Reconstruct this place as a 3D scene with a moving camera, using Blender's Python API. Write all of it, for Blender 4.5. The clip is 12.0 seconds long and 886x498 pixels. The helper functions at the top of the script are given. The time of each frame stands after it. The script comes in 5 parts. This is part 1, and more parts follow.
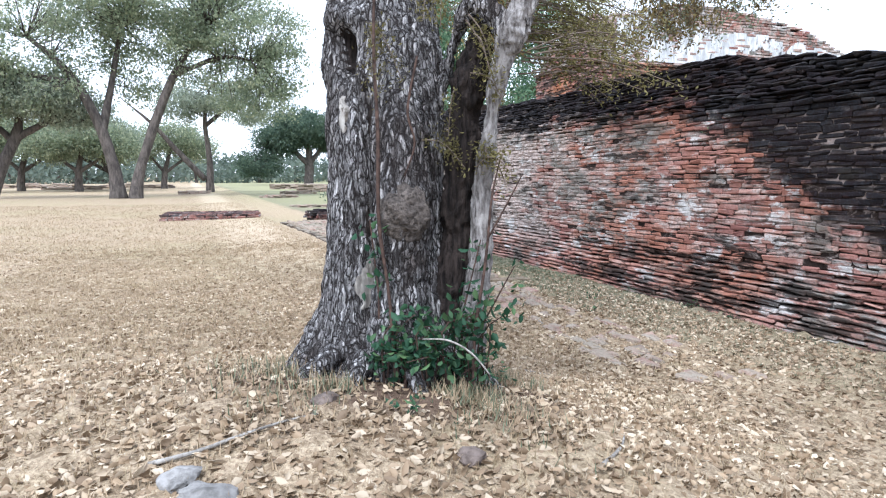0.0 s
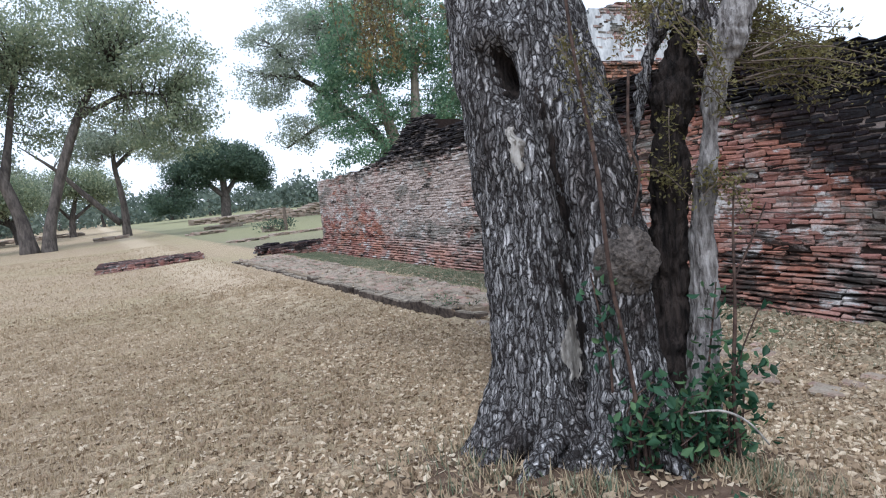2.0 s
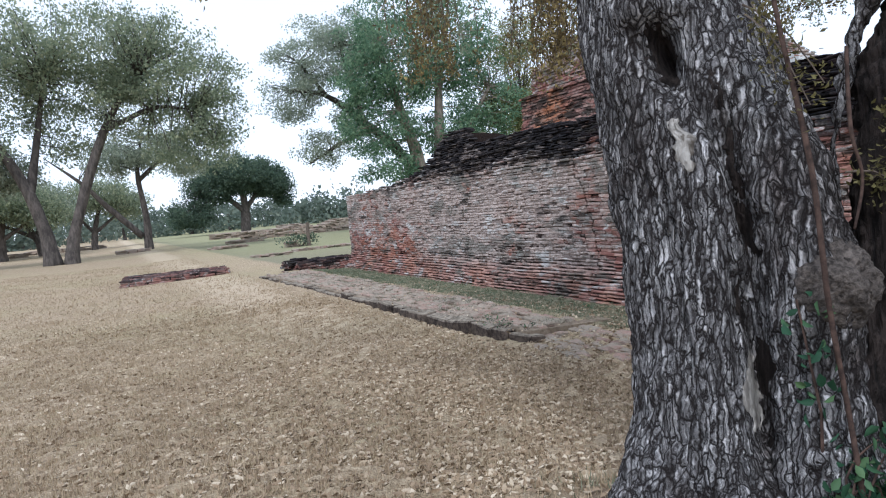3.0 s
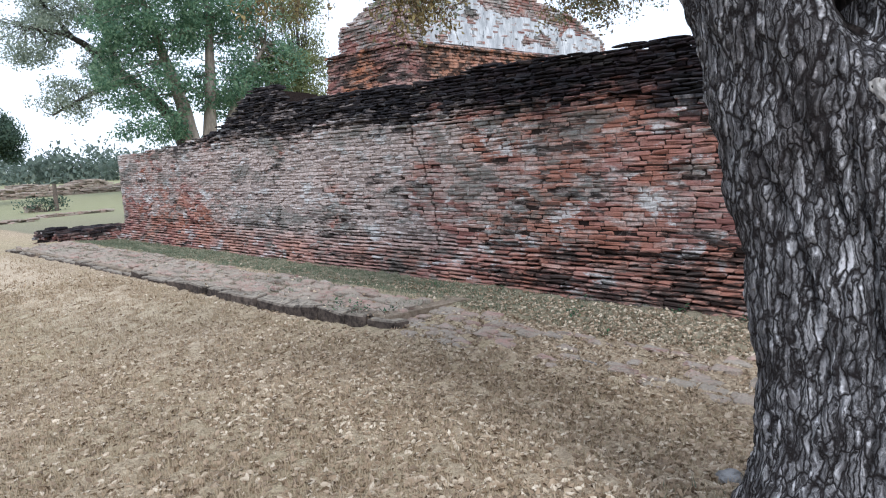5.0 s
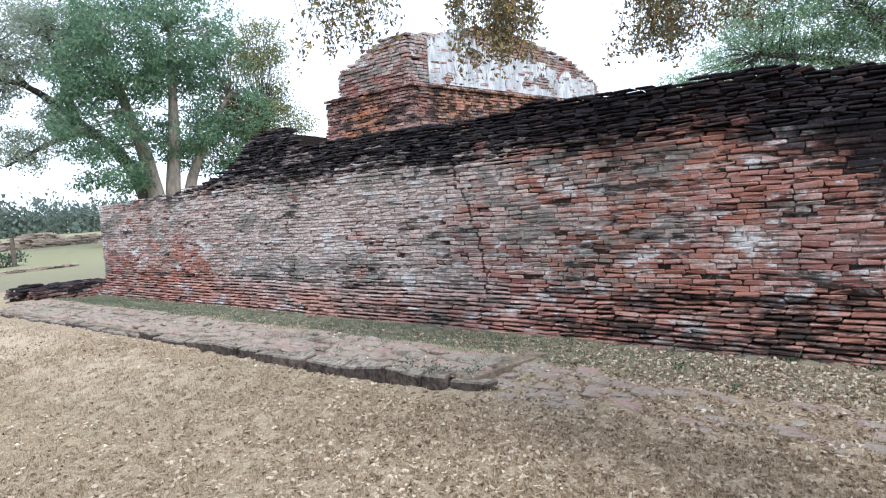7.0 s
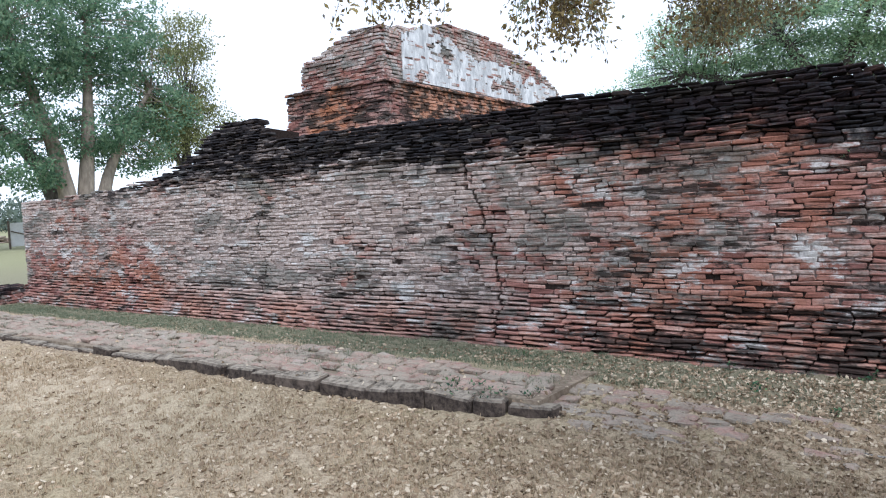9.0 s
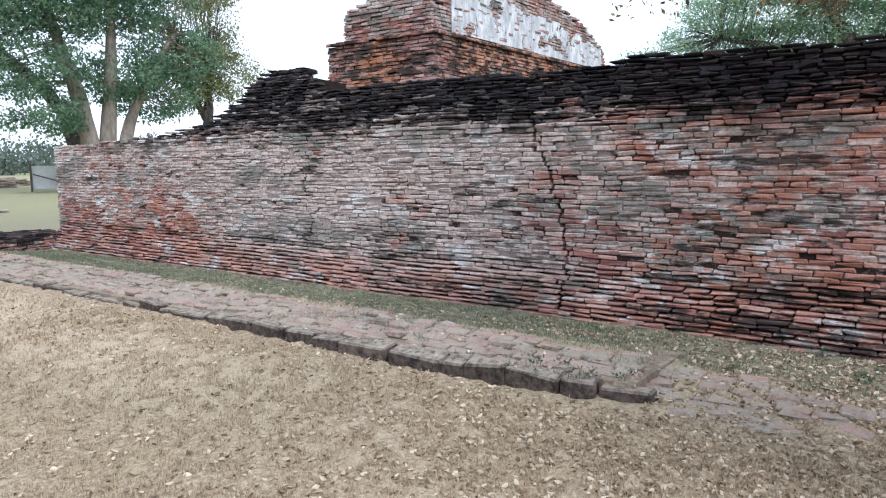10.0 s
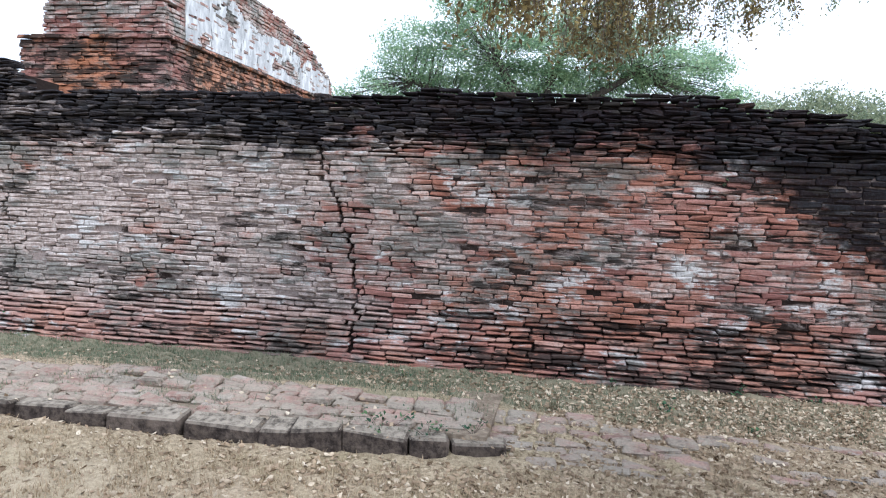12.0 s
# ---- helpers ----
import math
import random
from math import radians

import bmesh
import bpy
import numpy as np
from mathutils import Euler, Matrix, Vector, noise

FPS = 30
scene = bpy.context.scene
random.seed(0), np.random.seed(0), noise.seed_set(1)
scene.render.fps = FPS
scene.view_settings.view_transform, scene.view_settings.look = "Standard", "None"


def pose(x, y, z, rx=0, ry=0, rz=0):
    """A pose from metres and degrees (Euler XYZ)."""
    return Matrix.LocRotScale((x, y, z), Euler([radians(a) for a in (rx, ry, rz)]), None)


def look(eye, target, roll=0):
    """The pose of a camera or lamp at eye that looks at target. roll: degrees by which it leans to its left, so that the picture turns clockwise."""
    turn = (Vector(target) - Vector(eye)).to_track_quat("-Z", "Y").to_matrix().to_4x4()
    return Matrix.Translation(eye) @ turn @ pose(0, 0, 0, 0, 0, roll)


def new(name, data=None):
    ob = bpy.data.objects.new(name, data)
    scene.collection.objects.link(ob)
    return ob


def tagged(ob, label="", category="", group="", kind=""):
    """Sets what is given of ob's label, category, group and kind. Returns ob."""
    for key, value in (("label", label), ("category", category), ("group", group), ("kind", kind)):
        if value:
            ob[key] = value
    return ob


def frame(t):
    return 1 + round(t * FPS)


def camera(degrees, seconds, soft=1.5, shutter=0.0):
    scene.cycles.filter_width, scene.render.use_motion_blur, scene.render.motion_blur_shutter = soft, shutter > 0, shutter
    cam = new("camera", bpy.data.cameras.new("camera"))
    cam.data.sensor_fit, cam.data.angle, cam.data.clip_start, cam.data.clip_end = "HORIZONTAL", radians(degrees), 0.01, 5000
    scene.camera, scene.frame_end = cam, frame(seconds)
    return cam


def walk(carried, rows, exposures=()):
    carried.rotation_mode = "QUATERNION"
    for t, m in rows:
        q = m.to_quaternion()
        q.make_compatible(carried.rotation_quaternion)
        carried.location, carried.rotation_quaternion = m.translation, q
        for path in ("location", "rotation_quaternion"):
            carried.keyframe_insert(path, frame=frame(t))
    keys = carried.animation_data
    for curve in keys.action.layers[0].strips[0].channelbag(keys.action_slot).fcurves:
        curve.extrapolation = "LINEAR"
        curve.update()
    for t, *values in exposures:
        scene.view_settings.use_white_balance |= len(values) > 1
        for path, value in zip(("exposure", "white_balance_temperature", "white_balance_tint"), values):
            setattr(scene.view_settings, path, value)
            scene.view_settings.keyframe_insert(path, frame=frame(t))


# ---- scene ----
cam = camera(65.2, 12.0, 1.15)
METRES, EYE, TILT, LEAN, TURN = 8.7, 1.4, -6.0, 0.0, -20.3
ROWS = [
    (0.0, 0.0, 0.0, 0.0, 0.0, 0.0, -0.0),
    (0.5, -0.0328, 0.015, 0.0054, -4.11, -1.62, 3.64),
    (1.0, -0.0736, 0.0345, 0.0088, 0.04, -1.99, 3.12),
    (1.5, -0.103, 0.0583, 0.0207, -0.76, -0.58, 2.5),
    (2.0, -0.1367, 0.0758, 0.0304, -6.41, 0.67, 6.55),
    (2.5, -0.1621, 0.1052, 0.0319, -4.44, 2.09, 6.05),
    (4.5, -0.2421, 0.248, 0.054, -15.87, 1.43, 3.37),
    (5.0, -0.2673, 0.2735, 0.0603, -24.28, -2.32, 5.51),
    (5.5, -0.2904, 0.3044, 0.0631, -26.51, -1.0, 6.56),
    (6.0, -0.3103, 0.3422, 0.0684, -24.67, 0.58, 3.26),
    (6.5, -0.3344, 0.3759, 0.0702, -28.04, -1.47, 5.46),
    (7.0, -0.3619, 0.4174, 0.078, -28.02, 1.1, 6.85),
    (9.0, -0.4263, 0.5786, 0.0898, -34.95, 1.12, 6.1),
    (9.5, -0.4426, 0.6155, 0.0976, -35.88, -0.71, 5.65),
    (10.0, -0.4544, 0.6597, 0.103, -33.91, -2.19, 3.83),
    (10.5, -0.4703, 0.6946, 0.1051, -39.09, 1.55, 4.35),
    (11.0, -0.4668, 0.7292, 0.1167, -46.48, 3.15, 4.25),
    (11.5, -0.4732, 0.7643, 0.117, -56.97, -0.4, -0.95),
    (12.0, -0.4871, 0.8064, 0.1188, -59.4, -1.36, 2.92),
]

# exposure along the way (seconds, stops)
EXPOSURES = [(t, e, 5600, 10) for t, e in ((0.0, 0.90), (0.5, 0.68), (1.0, 0.62), (1.5, 0.5), (2.0, 0.17), (2.5, 0.06), (4.5, 0.26), (5.0, 0.32), (5.5, 0.54), (7.0, 0.56), (9.0, 0.36), (9.5, 0.40), (10.0, 0.46), (10.5, 0.36), (11.0, 0.27), (11.5, 0.44), (12.0, 0.58))]
walk(cam, [(t, pose(0, 0, EYE, TILT, LEAN, TURN) @ pose(METRES * x, METRES * y, METRES * z, 90 + pitch, roll, yaw)) for t, x, y, z, yaw, pitch, roll in ROWS], EXPOSURES)

# ---- light: a bright, thinly clouded sky and a soft sun ----
SUN_ELEV, SUN_AZ = radians(52), radians(215)
world = bpy.data.worlds.new("world")
scene.world = world
world.use_nodes = True
wn = world.node_tree
wn.nodes.clear()
w_out = wn.nodes.new("ShaderNodeOutputWorld")
w_bg = wn.nodes.new("ShaderNodeBackground")
w_sky = wn.nodes.new("ShaderNodeTexSky")
w_sky.sky_type = "NISHITA"
w_sky.sun_disc = False
w_sky.sun_elevation, w_sky.sun_rotation = SUN_ELEV, SUN_AZ
w_mix = wn.nodes.new("ShaderNodeMix")
w_mix.data_type = "RGBA"
w_mix.inputs[0].default_value = 0.8
w_mix.inputs[7].default_value = (12.5, 12.8, 13.4, 1)
wn.links.new(w_sky.outputs[0], w_mix.inputs[6])
wn.links.new(w_mix.outputs[2], w_bg.inputs[0])
w_bg.inputs[1].default_value = 0.10
wn.links.new(w_bg.outputs[0], w_out.inputs[0])
sun = new("sun", bpy.data.lights.new("sun", "SUN"))
sun.data.energy, sun.data.angle, sun.data.color = 2.3, radians(18), (1.0, 0.95, 0.88)
sun.matrix_basis = look((0, 0, 0), (-math.sin(SUN_AZ) * math.cos(SUN_ELEV), -math.cos(SUN_AZ) * math.cos(SUN_ELEV), -math.sin(SUN_ELEV)))

RNG = np.random.default_rng(7)


# ---- materials ----
class Nodes:
    """Short way to write a node material."""

    def __init__(self, name, rough=0.9, spec=0.2):
        self.mat = bpy.data.materials.new(name)
        self.mat.use_nodes = True
        self.t = self.mat.node_tree
        self.bsdf = self.t.nodes["Principled BSDF"]
        self.bsdf.inputs["Roughness"].default_value = rough
        self.bsdf.inputs["Specular IOR Level"].default_value = spec
        self.geo = self.t.nodes.new("ShaderNodeNewGeometry")
        self.pos = self.geo.outputs["Position"]

    def put(self, socket, value):
        if isinstance(value, bpy.types.NodeSocket):
            self.t.links.new(value, socket)
        elif isinstance(value, tuple) and len(value) == 3 and socket.type == "RGBA":
            socket.default_value = (*value, 1)
        else:
            socket.default_value = value

    def local(self):
        return self.t.nodes.new("ShaderNodeTexCoord").outputs["Object"]

    def stretch(self, vec, s):
        n = self.t.nodes.new("ShaderNodeVectorMath")
        n.operation = "MULTIPLY"
        self.put(n.inputs[0], vec)
        n.inputs[1].default_value = s
        return n.outputs[0]

    def noise(self, vec, scale, detail=4.0, rough=0.6, dist=0.0):
        n = self.t.nodes.new("ShaderNodeTexNoise")
        self.put(n.inputs["Vector"], vec)
        for k, v in (("Scale", scale), ("Detail", detail), ("Roughness", rough), ("Distortion", dist)):
            n.inputs[k].default_value = v
        return n.outputs[0]

    def cells(self, vec, scale, edge=True):
        n = self.t.nodes.new("ShaderNodeTexVoronoi")
        n.feature = "DISTANCE_TO_EDGE" if edge else "F1"
        self.put(n.inputs["Vector"], vec)
        n.inputs["Scale"].default_value = scale
        return n.outputs[0]

    def math(self, op, a, b=0.0, clamp=False):
        n = self.t.nodes.new("ShaderNodeMath")
        n.operation, n.use_clamp = op, clamp
        self.put(n.inputs[0], a)
        self.put(n.inputs[1], b)
        return n.outputs[0]

    def span(self, v, a, b, c=0.0, d=1.0):
        n = self.t.nodes.new("ShaderNodeMapRange")
        n.interpolation_type = "SMOOTHSTEP"
        for i, q in enumerate((v, a, b, c, d)):
            self.put(n.inputs[i], q)
        return n.outputs[0]

    def xyz(self, vec=None):
        n = self.t.nodes.new("ShaderNodeSeparateXYZ")
        self.put(n.inputs[0], vec or self.pos)
        return n.outputs

    def ramp(self, v, *stops):
        n = self.t.nodes.new("ShaderNodeValToRGB")
        e = n.color_ramp.elements
        while len(e) < len(stops):
            e.new(0.5)
        for el, (p, c) in zip(e, stops):
            el.position, el.color = p, (*c, 1)
        self.put(n.inputs[0], v)
        return n.outputs[0]

    def mix(self, f, a, b, kind="MIX"):
        n = self.t.nodes.new("ShaderNodeMix")
        n.data_type, n.blend_type = "RGBA", kind
        self.put(n.inputs[0], f)
        self.put(n.inputs[6], a)
        self.put(n.inputs[7], b)
        return n.outputs[2]

    def rand(self):
        o = self.t.nodes.new("ShaderNodeObjectInfo").outputs["Random"]
        i = self.geo.outputs["Random Per Island"]
        return self.math("FRACT", self.math("ADD", o, i))

    def bump(self, h, strength=0.5, dist=0.02):
        n = self.t.nodes.new("ShaderNodeBump")
        n.inputs["Strength"].default_value = strength
        n.inputs["Distance"].default_value = dist
        self.put(n.inputs["Height"], h)
        self.t.links.new(n.outputs[0], self.bsdf.inputs["Normal"])

    def done(self, color, rough=None):
        self.put(self.bsdf.inputs["Base Color"], color)
        if rough is not None:
            self.put(self.bsdf.inputs["Roughness"], rough)
        return self.mat


def brick_material(name, dark_line, film=1.0, orange=0.0, dust=0.0, zones=False, soot=0.0):
    """Old handmade brick: lime film and lichen in patches, soot and damp, black algae above a wavering line."""
    m = Nodes(name, 0.95, 0.06)
    r = m.rand()
    x, y, z = m.xyz()
    wide = m.stretch(m.pos, (1.0, 0.6, 1.25))
    big = m.noise(wide, 0.85, 6, 0.66, 0.5)
    mid = m.noise(m.stretch(m.pos, (1, 0.6, 1.9)), 4.2, 6, 0.7, 0.6)
    fine = m.noise(m.pos, 40, 5, 0.7)
    tone = m.math("ADD", m.math("MULTIPLY", r, 0.45), m.math("MULTIPLY", m.noise(m.stretch(m.pos, (1, 0.7, 1.5)), 2.4, 4, 0.65), 0.62))
    base = m.ramp(tone, (0.12, (0.095, 0.050, 0.046)), (0.36, (0.235, 0.110, 0.094)), (0.58, (0.345, 0.178, 0.148)), (0.78, (0.43, 0.255, 0.21)), (0.95, (0.39, 0.28, 0.24)))
    if orange:
        base = m.mix(m.math("MULTIPLY", m.span(m.noise(m.pos, 0.9, 3), 0.42, 0.6), orange), base, (0.46, 0.19, 0.085))
    lime = m.math("ADD", big, m.math("MULTIPLY", m.math("SUBTRACT", mid, 0.5), 0.9))
    lime = m.math("ADD", lime, m.math("MULTIPLY", m.math("SUBTRACT", r, 0.5), 0.14))
    if zones:
        pale = m.math("SUBTRACT", m.span(y, 10.2, 11.6, 0, 0.20), m.span(y, 15.5, 17.5, 0, 0.10))
        red = m.math("MULTIPLY", m.span(y, 9.8, 8.0, 0, 0.12), m.span(y, 4.5, 6.5, 0.2, 1.0))
        low = m.math("MULTIPLY", m.span(y, 16.5, 18.0), m.span(z, 1.5, 1.1, 0, 0.14))
        lime = m.math("SUBTRACT", m.math("SUBTRACT", m.math("ADD", lime, pale), red), low)
    limef = m.math("MULTIPLY", m.span(lime, 0.34, 0.62, 0, 0.88 * film), m.span(z, 0.10, 0.55, 0.2, 1.0))
    col = m.mix(limef, base, m.mix(m.span(m.noise(m.pos, 17, 4, 0.7), 0.35, 0.65), (0.33, 0.275, 0.245), (0.55, 0.485, 0.445)))
    white = m.span(m.math("ADD", m.noise(wide, 1.9, 6, 0.75, 0.5), m.math("MULTIPLY", m.math("SUBTRACT", mid, 0.5), 0.6)), 0.55, 0.63, 0, 0.8 * film)
    col = m.mix(white, col, m.mix(fine, (0.44, 0.44, 0.43), (0.66, 0.65, 0.63)))
    grey = m.math("ADD", m.noise(m.stretch(m.pos, (1, 0.5, 1.5)), 1.5, 6, 0.75, 0.7), m.math("MULTIPLY", m.math("SUBTRACT", mid, 0.5), 0.35))
    col = m.mix(m.span(grey, 0.49, 0.63, 0, 0.8), col, m.mix(fine, (0.075, 0.077, 0.068), (0.22, 0.22, 0.195)))
    if dark_line is not None:
        line = dark_line(m, y)
        wob = m.math("MULTIPLY", m.math("SUBTRACT", m.noise(m.stretch(m.pos, (1, 1, 0.8)), 1.1, 6, 0.75), 0.5), 0.9)
        k = m.math("ADD", m.math("SUBTRACT", z, line), wob)
        k = m.math("ADD", k, m.math("MULTIPLY", m.math("SUBTRACT", r, 0.5), 0.30))
        dark = m.span(k, -0.10, 0.14, 0, 0.97)
        show = m.math("ADD", m.noise(m.stretch(m.pos, (1, 0.6, 1.6)), 3.0, 5, 0.75), m.math("MULTIPLY", m.math("SUBTRACT", r, 0.5), 0.42))
        spots = m.span(show, 0.60, 0.80, 1.0, m.span(y, 11.0, 8.0, 0.66, 0.88))
        spots = m.math("SUBTRACT", spots, m.math("MULTIPLY", m.span(y, 12.5, 15.0), m.span(show, 0.45, 0.65, 0.0, 0.12)))
        col = m.mix(m.math("MULTIPLY", dark, spots), col, m.mix(m.span(fine, 0.4, 0.75), (0.004, 0.0045, 0.007), (0.030, 0.031, 0.037)))
    wet = m.noise(m.stretch(m.pos, (1, 0.45, 2.2)), 3.1, 5, 0.75)
    if zones:
        wet = m.math("ADD", wet, m.math("MULTIPLY", m.math("MULTIPLY", m.span(y, 10.5, 7.0), m.span(y, 3.5, 6.0, 0.4, 1.0)), m.span(z, 0.75, 0.25, 0, 0.09)))
        wet = m.math("ADD", wet, m.math("MULTIPLY", m.span(y, 10.0, 7.5, 0, 0.022), m.span(y, 4.5, 6.5)))
    damp = m.span(m.math("ADD", wet, soot), 0.56, 0.64, 0, 0.9)
    col = m.mix(damp, col, m.mix(fine, (0.010, 0.009, 0.009), (0.05, 0.045, 0.04)))
    col = m.mix(m.span(fine, 0.52, 0.34, 0.0, 0.35), col, (0.05, 0.035, 0.03))
    if dust:
        d = m.math("ADD", mid, m.math("MULTIPLY", m.noise(m.pos, 12, 4, 0.7), 0.5))
        col = m.mix(m.span(d, 0.50, 0.85, 0.25, dust), col, m.mix(fine, (0.16, 0.138, 0.108), (0.44, 0.385, 0.31)))
    m.bump(m.math("ADD", m.math("MULTIPLY", fine, 0.6), m.math("ADD", m.noise(m.pos, 13, 4, 0.7), m.math("MULTIPLY", mid, 0.7))), 0.9, 0.022)
    return m.done(col)


def wall_dark_line(m, y):
    near = m.span(y, 4.6, 6.9, 0.85, 2.16)
    return m.math("SUBTRACT", near, m.span(y, 15.5, 18.5, 0.0, 0.02))


BRICK = brick_material("weathered_brick", wall_dark_line, 1.0, 0.25, 0.0, True)
RUIN_BRICK = brick_material("ruin_brick", None, 1.1, 0.15)
RUIN_BASE = brick_material("ruin_base_brick", None, 0.2, 0.7, 0.0, False, 0.10)


def simple(name, c1, c2, scale, rough=0.9, bump=0.4, dist=0.01, spots=None, stretch=(1, 1, 1)):
    m = Nodes(name, rough, 0.2)
    v = m.stretch(m.pos, stretch)
    n1, n2 = m.noise(v, scale, 5, 0.65), m.noise(v, scale * 0.17, 3, 0.6)
    col = m.mix(m.span(n1, 0.3, 0.7), c1, c2)
    col = m.mix(m.span(n2, 0.35, 0.7, 0, 0.5), col, tuple(0.55 * q for q in c1))
    if spots:
        col = m.mix(m.span(m.noise(v, scale * 0.5, 5, 0.7, 0.5), 0.57, 0.66), col, spots)
    m.bump(n1, bump, dist)
    return m.done(col)


MORTAR = simple("dark_mortar", (0.010, 0.008, 0.008), (0.035, 0.027, 0.024), 14, bump=0.9, dist=0.03)


def joint_material():
    """Old lime mortar, washed out dark in places and smeared pale in others."""
    m = Nodes("lime_joints", 0.95, 0.06)
    x, y, z = m.xyz()
    big = m.noise(m.stretch(m.pos, (1.0, 0.6, 1.25)), 0.85, 6, 0.66, 0.5)
    n = m.noise(m.stretch(m.pos, (1, 0.6, 1.9)), 4.2, 6, 0.7, 0.6)
    fine = m.noise(m.pos, 30, 5, 0.7)
    pale = m.math("ADD", big, m.math("MULTIPLY", m.math("SUBTRACT", n, 0.5), 1.3))
    pale = m.math("ADD", pale, m.span(y, 10.2, 11.6, 0, 0.12))
    f = m.math("MULTIPLY", m.span(pale, 0.44, 0.62, 0, 0.9), m.math("MULTIPLY", m.span(z, 0.3, 0.6), m.span(z, 2.2, 1.95)))
    col = m.mix(f, m.mix(fine, (0.012, 0.009, 0.009), (0.05, 0.036, 0.03)), m.mix(fine, (0.20, 0.15, 0.13), (0.46, 0.39, 0.36)))
    m.bump(fine, 0.9, 0.03)
    return m.done(col)


JOINTS = joint_material()
PAVER = brick_material("paving_brick", None, 0.7, 0.0, 0.92)


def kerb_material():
    """Black-stained laterite, its face shadow painted in too, with trodden dust on its top."""
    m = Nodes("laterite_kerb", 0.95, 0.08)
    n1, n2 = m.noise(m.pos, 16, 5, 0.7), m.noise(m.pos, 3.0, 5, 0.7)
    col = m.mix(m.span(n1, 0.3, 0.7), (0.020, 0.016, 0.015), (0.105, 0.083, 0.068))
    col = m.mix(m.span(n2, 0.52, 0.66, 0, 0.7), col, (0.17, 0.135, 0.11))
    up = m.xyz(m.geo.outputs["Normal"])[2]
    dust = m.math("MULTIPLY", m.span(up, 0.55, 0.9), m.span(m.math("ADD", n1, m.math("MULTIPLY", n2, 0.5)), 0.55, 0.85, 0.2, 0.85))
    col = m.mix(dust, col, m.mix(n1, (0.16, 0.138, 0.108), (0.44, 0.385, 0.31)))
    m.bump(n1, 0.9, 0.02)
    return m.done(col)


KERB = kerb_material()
STONE = simple("grey_stone", (0.12, 0.115, 0.11), (0.33, 0.32, 0.31), 18)
PALE_WOOD = simple("bare_wood", (0.17, 0.155, 0.14), (0.46, 0.435, 0.40), 26, bump=0.9, dist=0.02, spots=(0.10, 0.085, 0.07), stretch=(1, 1, 0.22))
VINE = simple("dark_vine", (0.03, 0.02, 0.017), (0.11, 0.07, 0.055), 30)
TWIG = simple("twig_bark", (0.09, 0.07, 0.055), (0.20, 0.16, 0.13), 30)
FAR_PALE = simple("pale_far_bark", (0.20, 0.165, 0.135), (0.40, 0.34, 0.28), 5, stretch=(1, 1, 0.3))
DARK_TRUNK = simple("far_trunk_bark", (0.05, 0.043, 0.04), (0.15, 0.13, 0.115), 6, stretch=(1, 1, 0.3))


def bark_material():
    """Deep dark furrows between long broken ridges, silvered in patches."""
    m = Nodes("furrowed_bark", 0.95, 0.1)
    warp = m.noise(m.pos, 7.0, 4.5, 0.65)
    v = m.t.nodes.new("ShaderNodeVectorMath")
    v.operation = "ADD"
    m.put(v.inputs[0], m.stretch(m.pos, (1, 1, 0.19)))
    m.put(v.inputs[1], m.stretch(m.t.nodes[warp.node.name].outputs[1], (0.06, 0.06, 0.045)))
    c1, c2 = m.cells(v.outputs[0], 38), m.cells(m.stretch(v.outputs[0], (1, 1, 0.6)), 14)
    n = m.noise(m.pos, 70, 5, 0.75)
    streak = m.noise(m.stretch(v.outputs[0], (1, 1, 0.6)), 55, 5, 0.8, 0.8)
    f = m.math("MULTIPLY", m.span(c1, 0.0, 0.16), m.span(c2, 0.0, 0.12, 0.3, 1.0))
    f = m.math("MULTIPLY", f, m.span(streak, 0.38, 0.56, 0.08, 1.0))
    silver = m.span(m.noise(m.stretch(m.pos, (1, 1, 0.45)), 2.2, 6, 0.75), 0.34, 0.56)
    ridge = m.mix(silver, m.mix(n, (0.07, 0.058, 0.053), (0.32, 0.275, 0.26)), m.mix(n, (0.38, 0.36, 0.355), (0.88, 0.86, 0.87)))
    moss = m.span(m.noise(m.stretch(m.pos, (1, 1, 0.4)), 6.0, 5, 0.7), 0.58, 0.70, 0, 0.75)
    ridge = m.mix(moss, ridge, (0.035, 0.029, 0.024))
    col = m.mix(f, m.mix(n, (0.006, 0.005, 0.005), (0.030, 0.024, 0.023)), ridge)
    m.bump(m.math("ADD", m.math("MULTIPLY", f, 1.0), m.math("MULTIPLY", n, 0.35)), 1.0, 0.03)
    return m.done(col)


BARK = bark_material()
BURL = simple("burl_bark", (0.045, 0.038, 0.034), (0.20, 0.17, 0.15), 55, bump=1.0, dist=0.03, spots=(0.03, 0.025, 0.022))


def leaf_material(name, c1, c2, c3, trans=0.35):
    m = Nodes(name, 0.6, 0.3)
    col = m.ramp(m.rand(), (0.0, c1), (0.55, c2), (1.0, c3))
    col = m.mix(m.span(m.noise(m.pos, 0.5, 3), 0.35, 0.65, 0, 0.45), col, c1)
    t = m.t.nodes.new("ShaderNodeBsdfTranslucent")
    m.put(t.inputs[0], col)
    mx = m.t.nodes.new("ShaderNodeMixShader")
    mx.inputs[0].default_value = trans
    m.put(m.bsdf.inputs["Base Color"], col)
    m.t.links.new(m.bsdf.outputs[0], mx.inputs[1])
    m.t.links.new(t.outputs[0], mx.inputs[2])
    m.t.links.new(mx.outputs[0], m.t.nodes["Material Output"].inputs[0])
    return m.mat


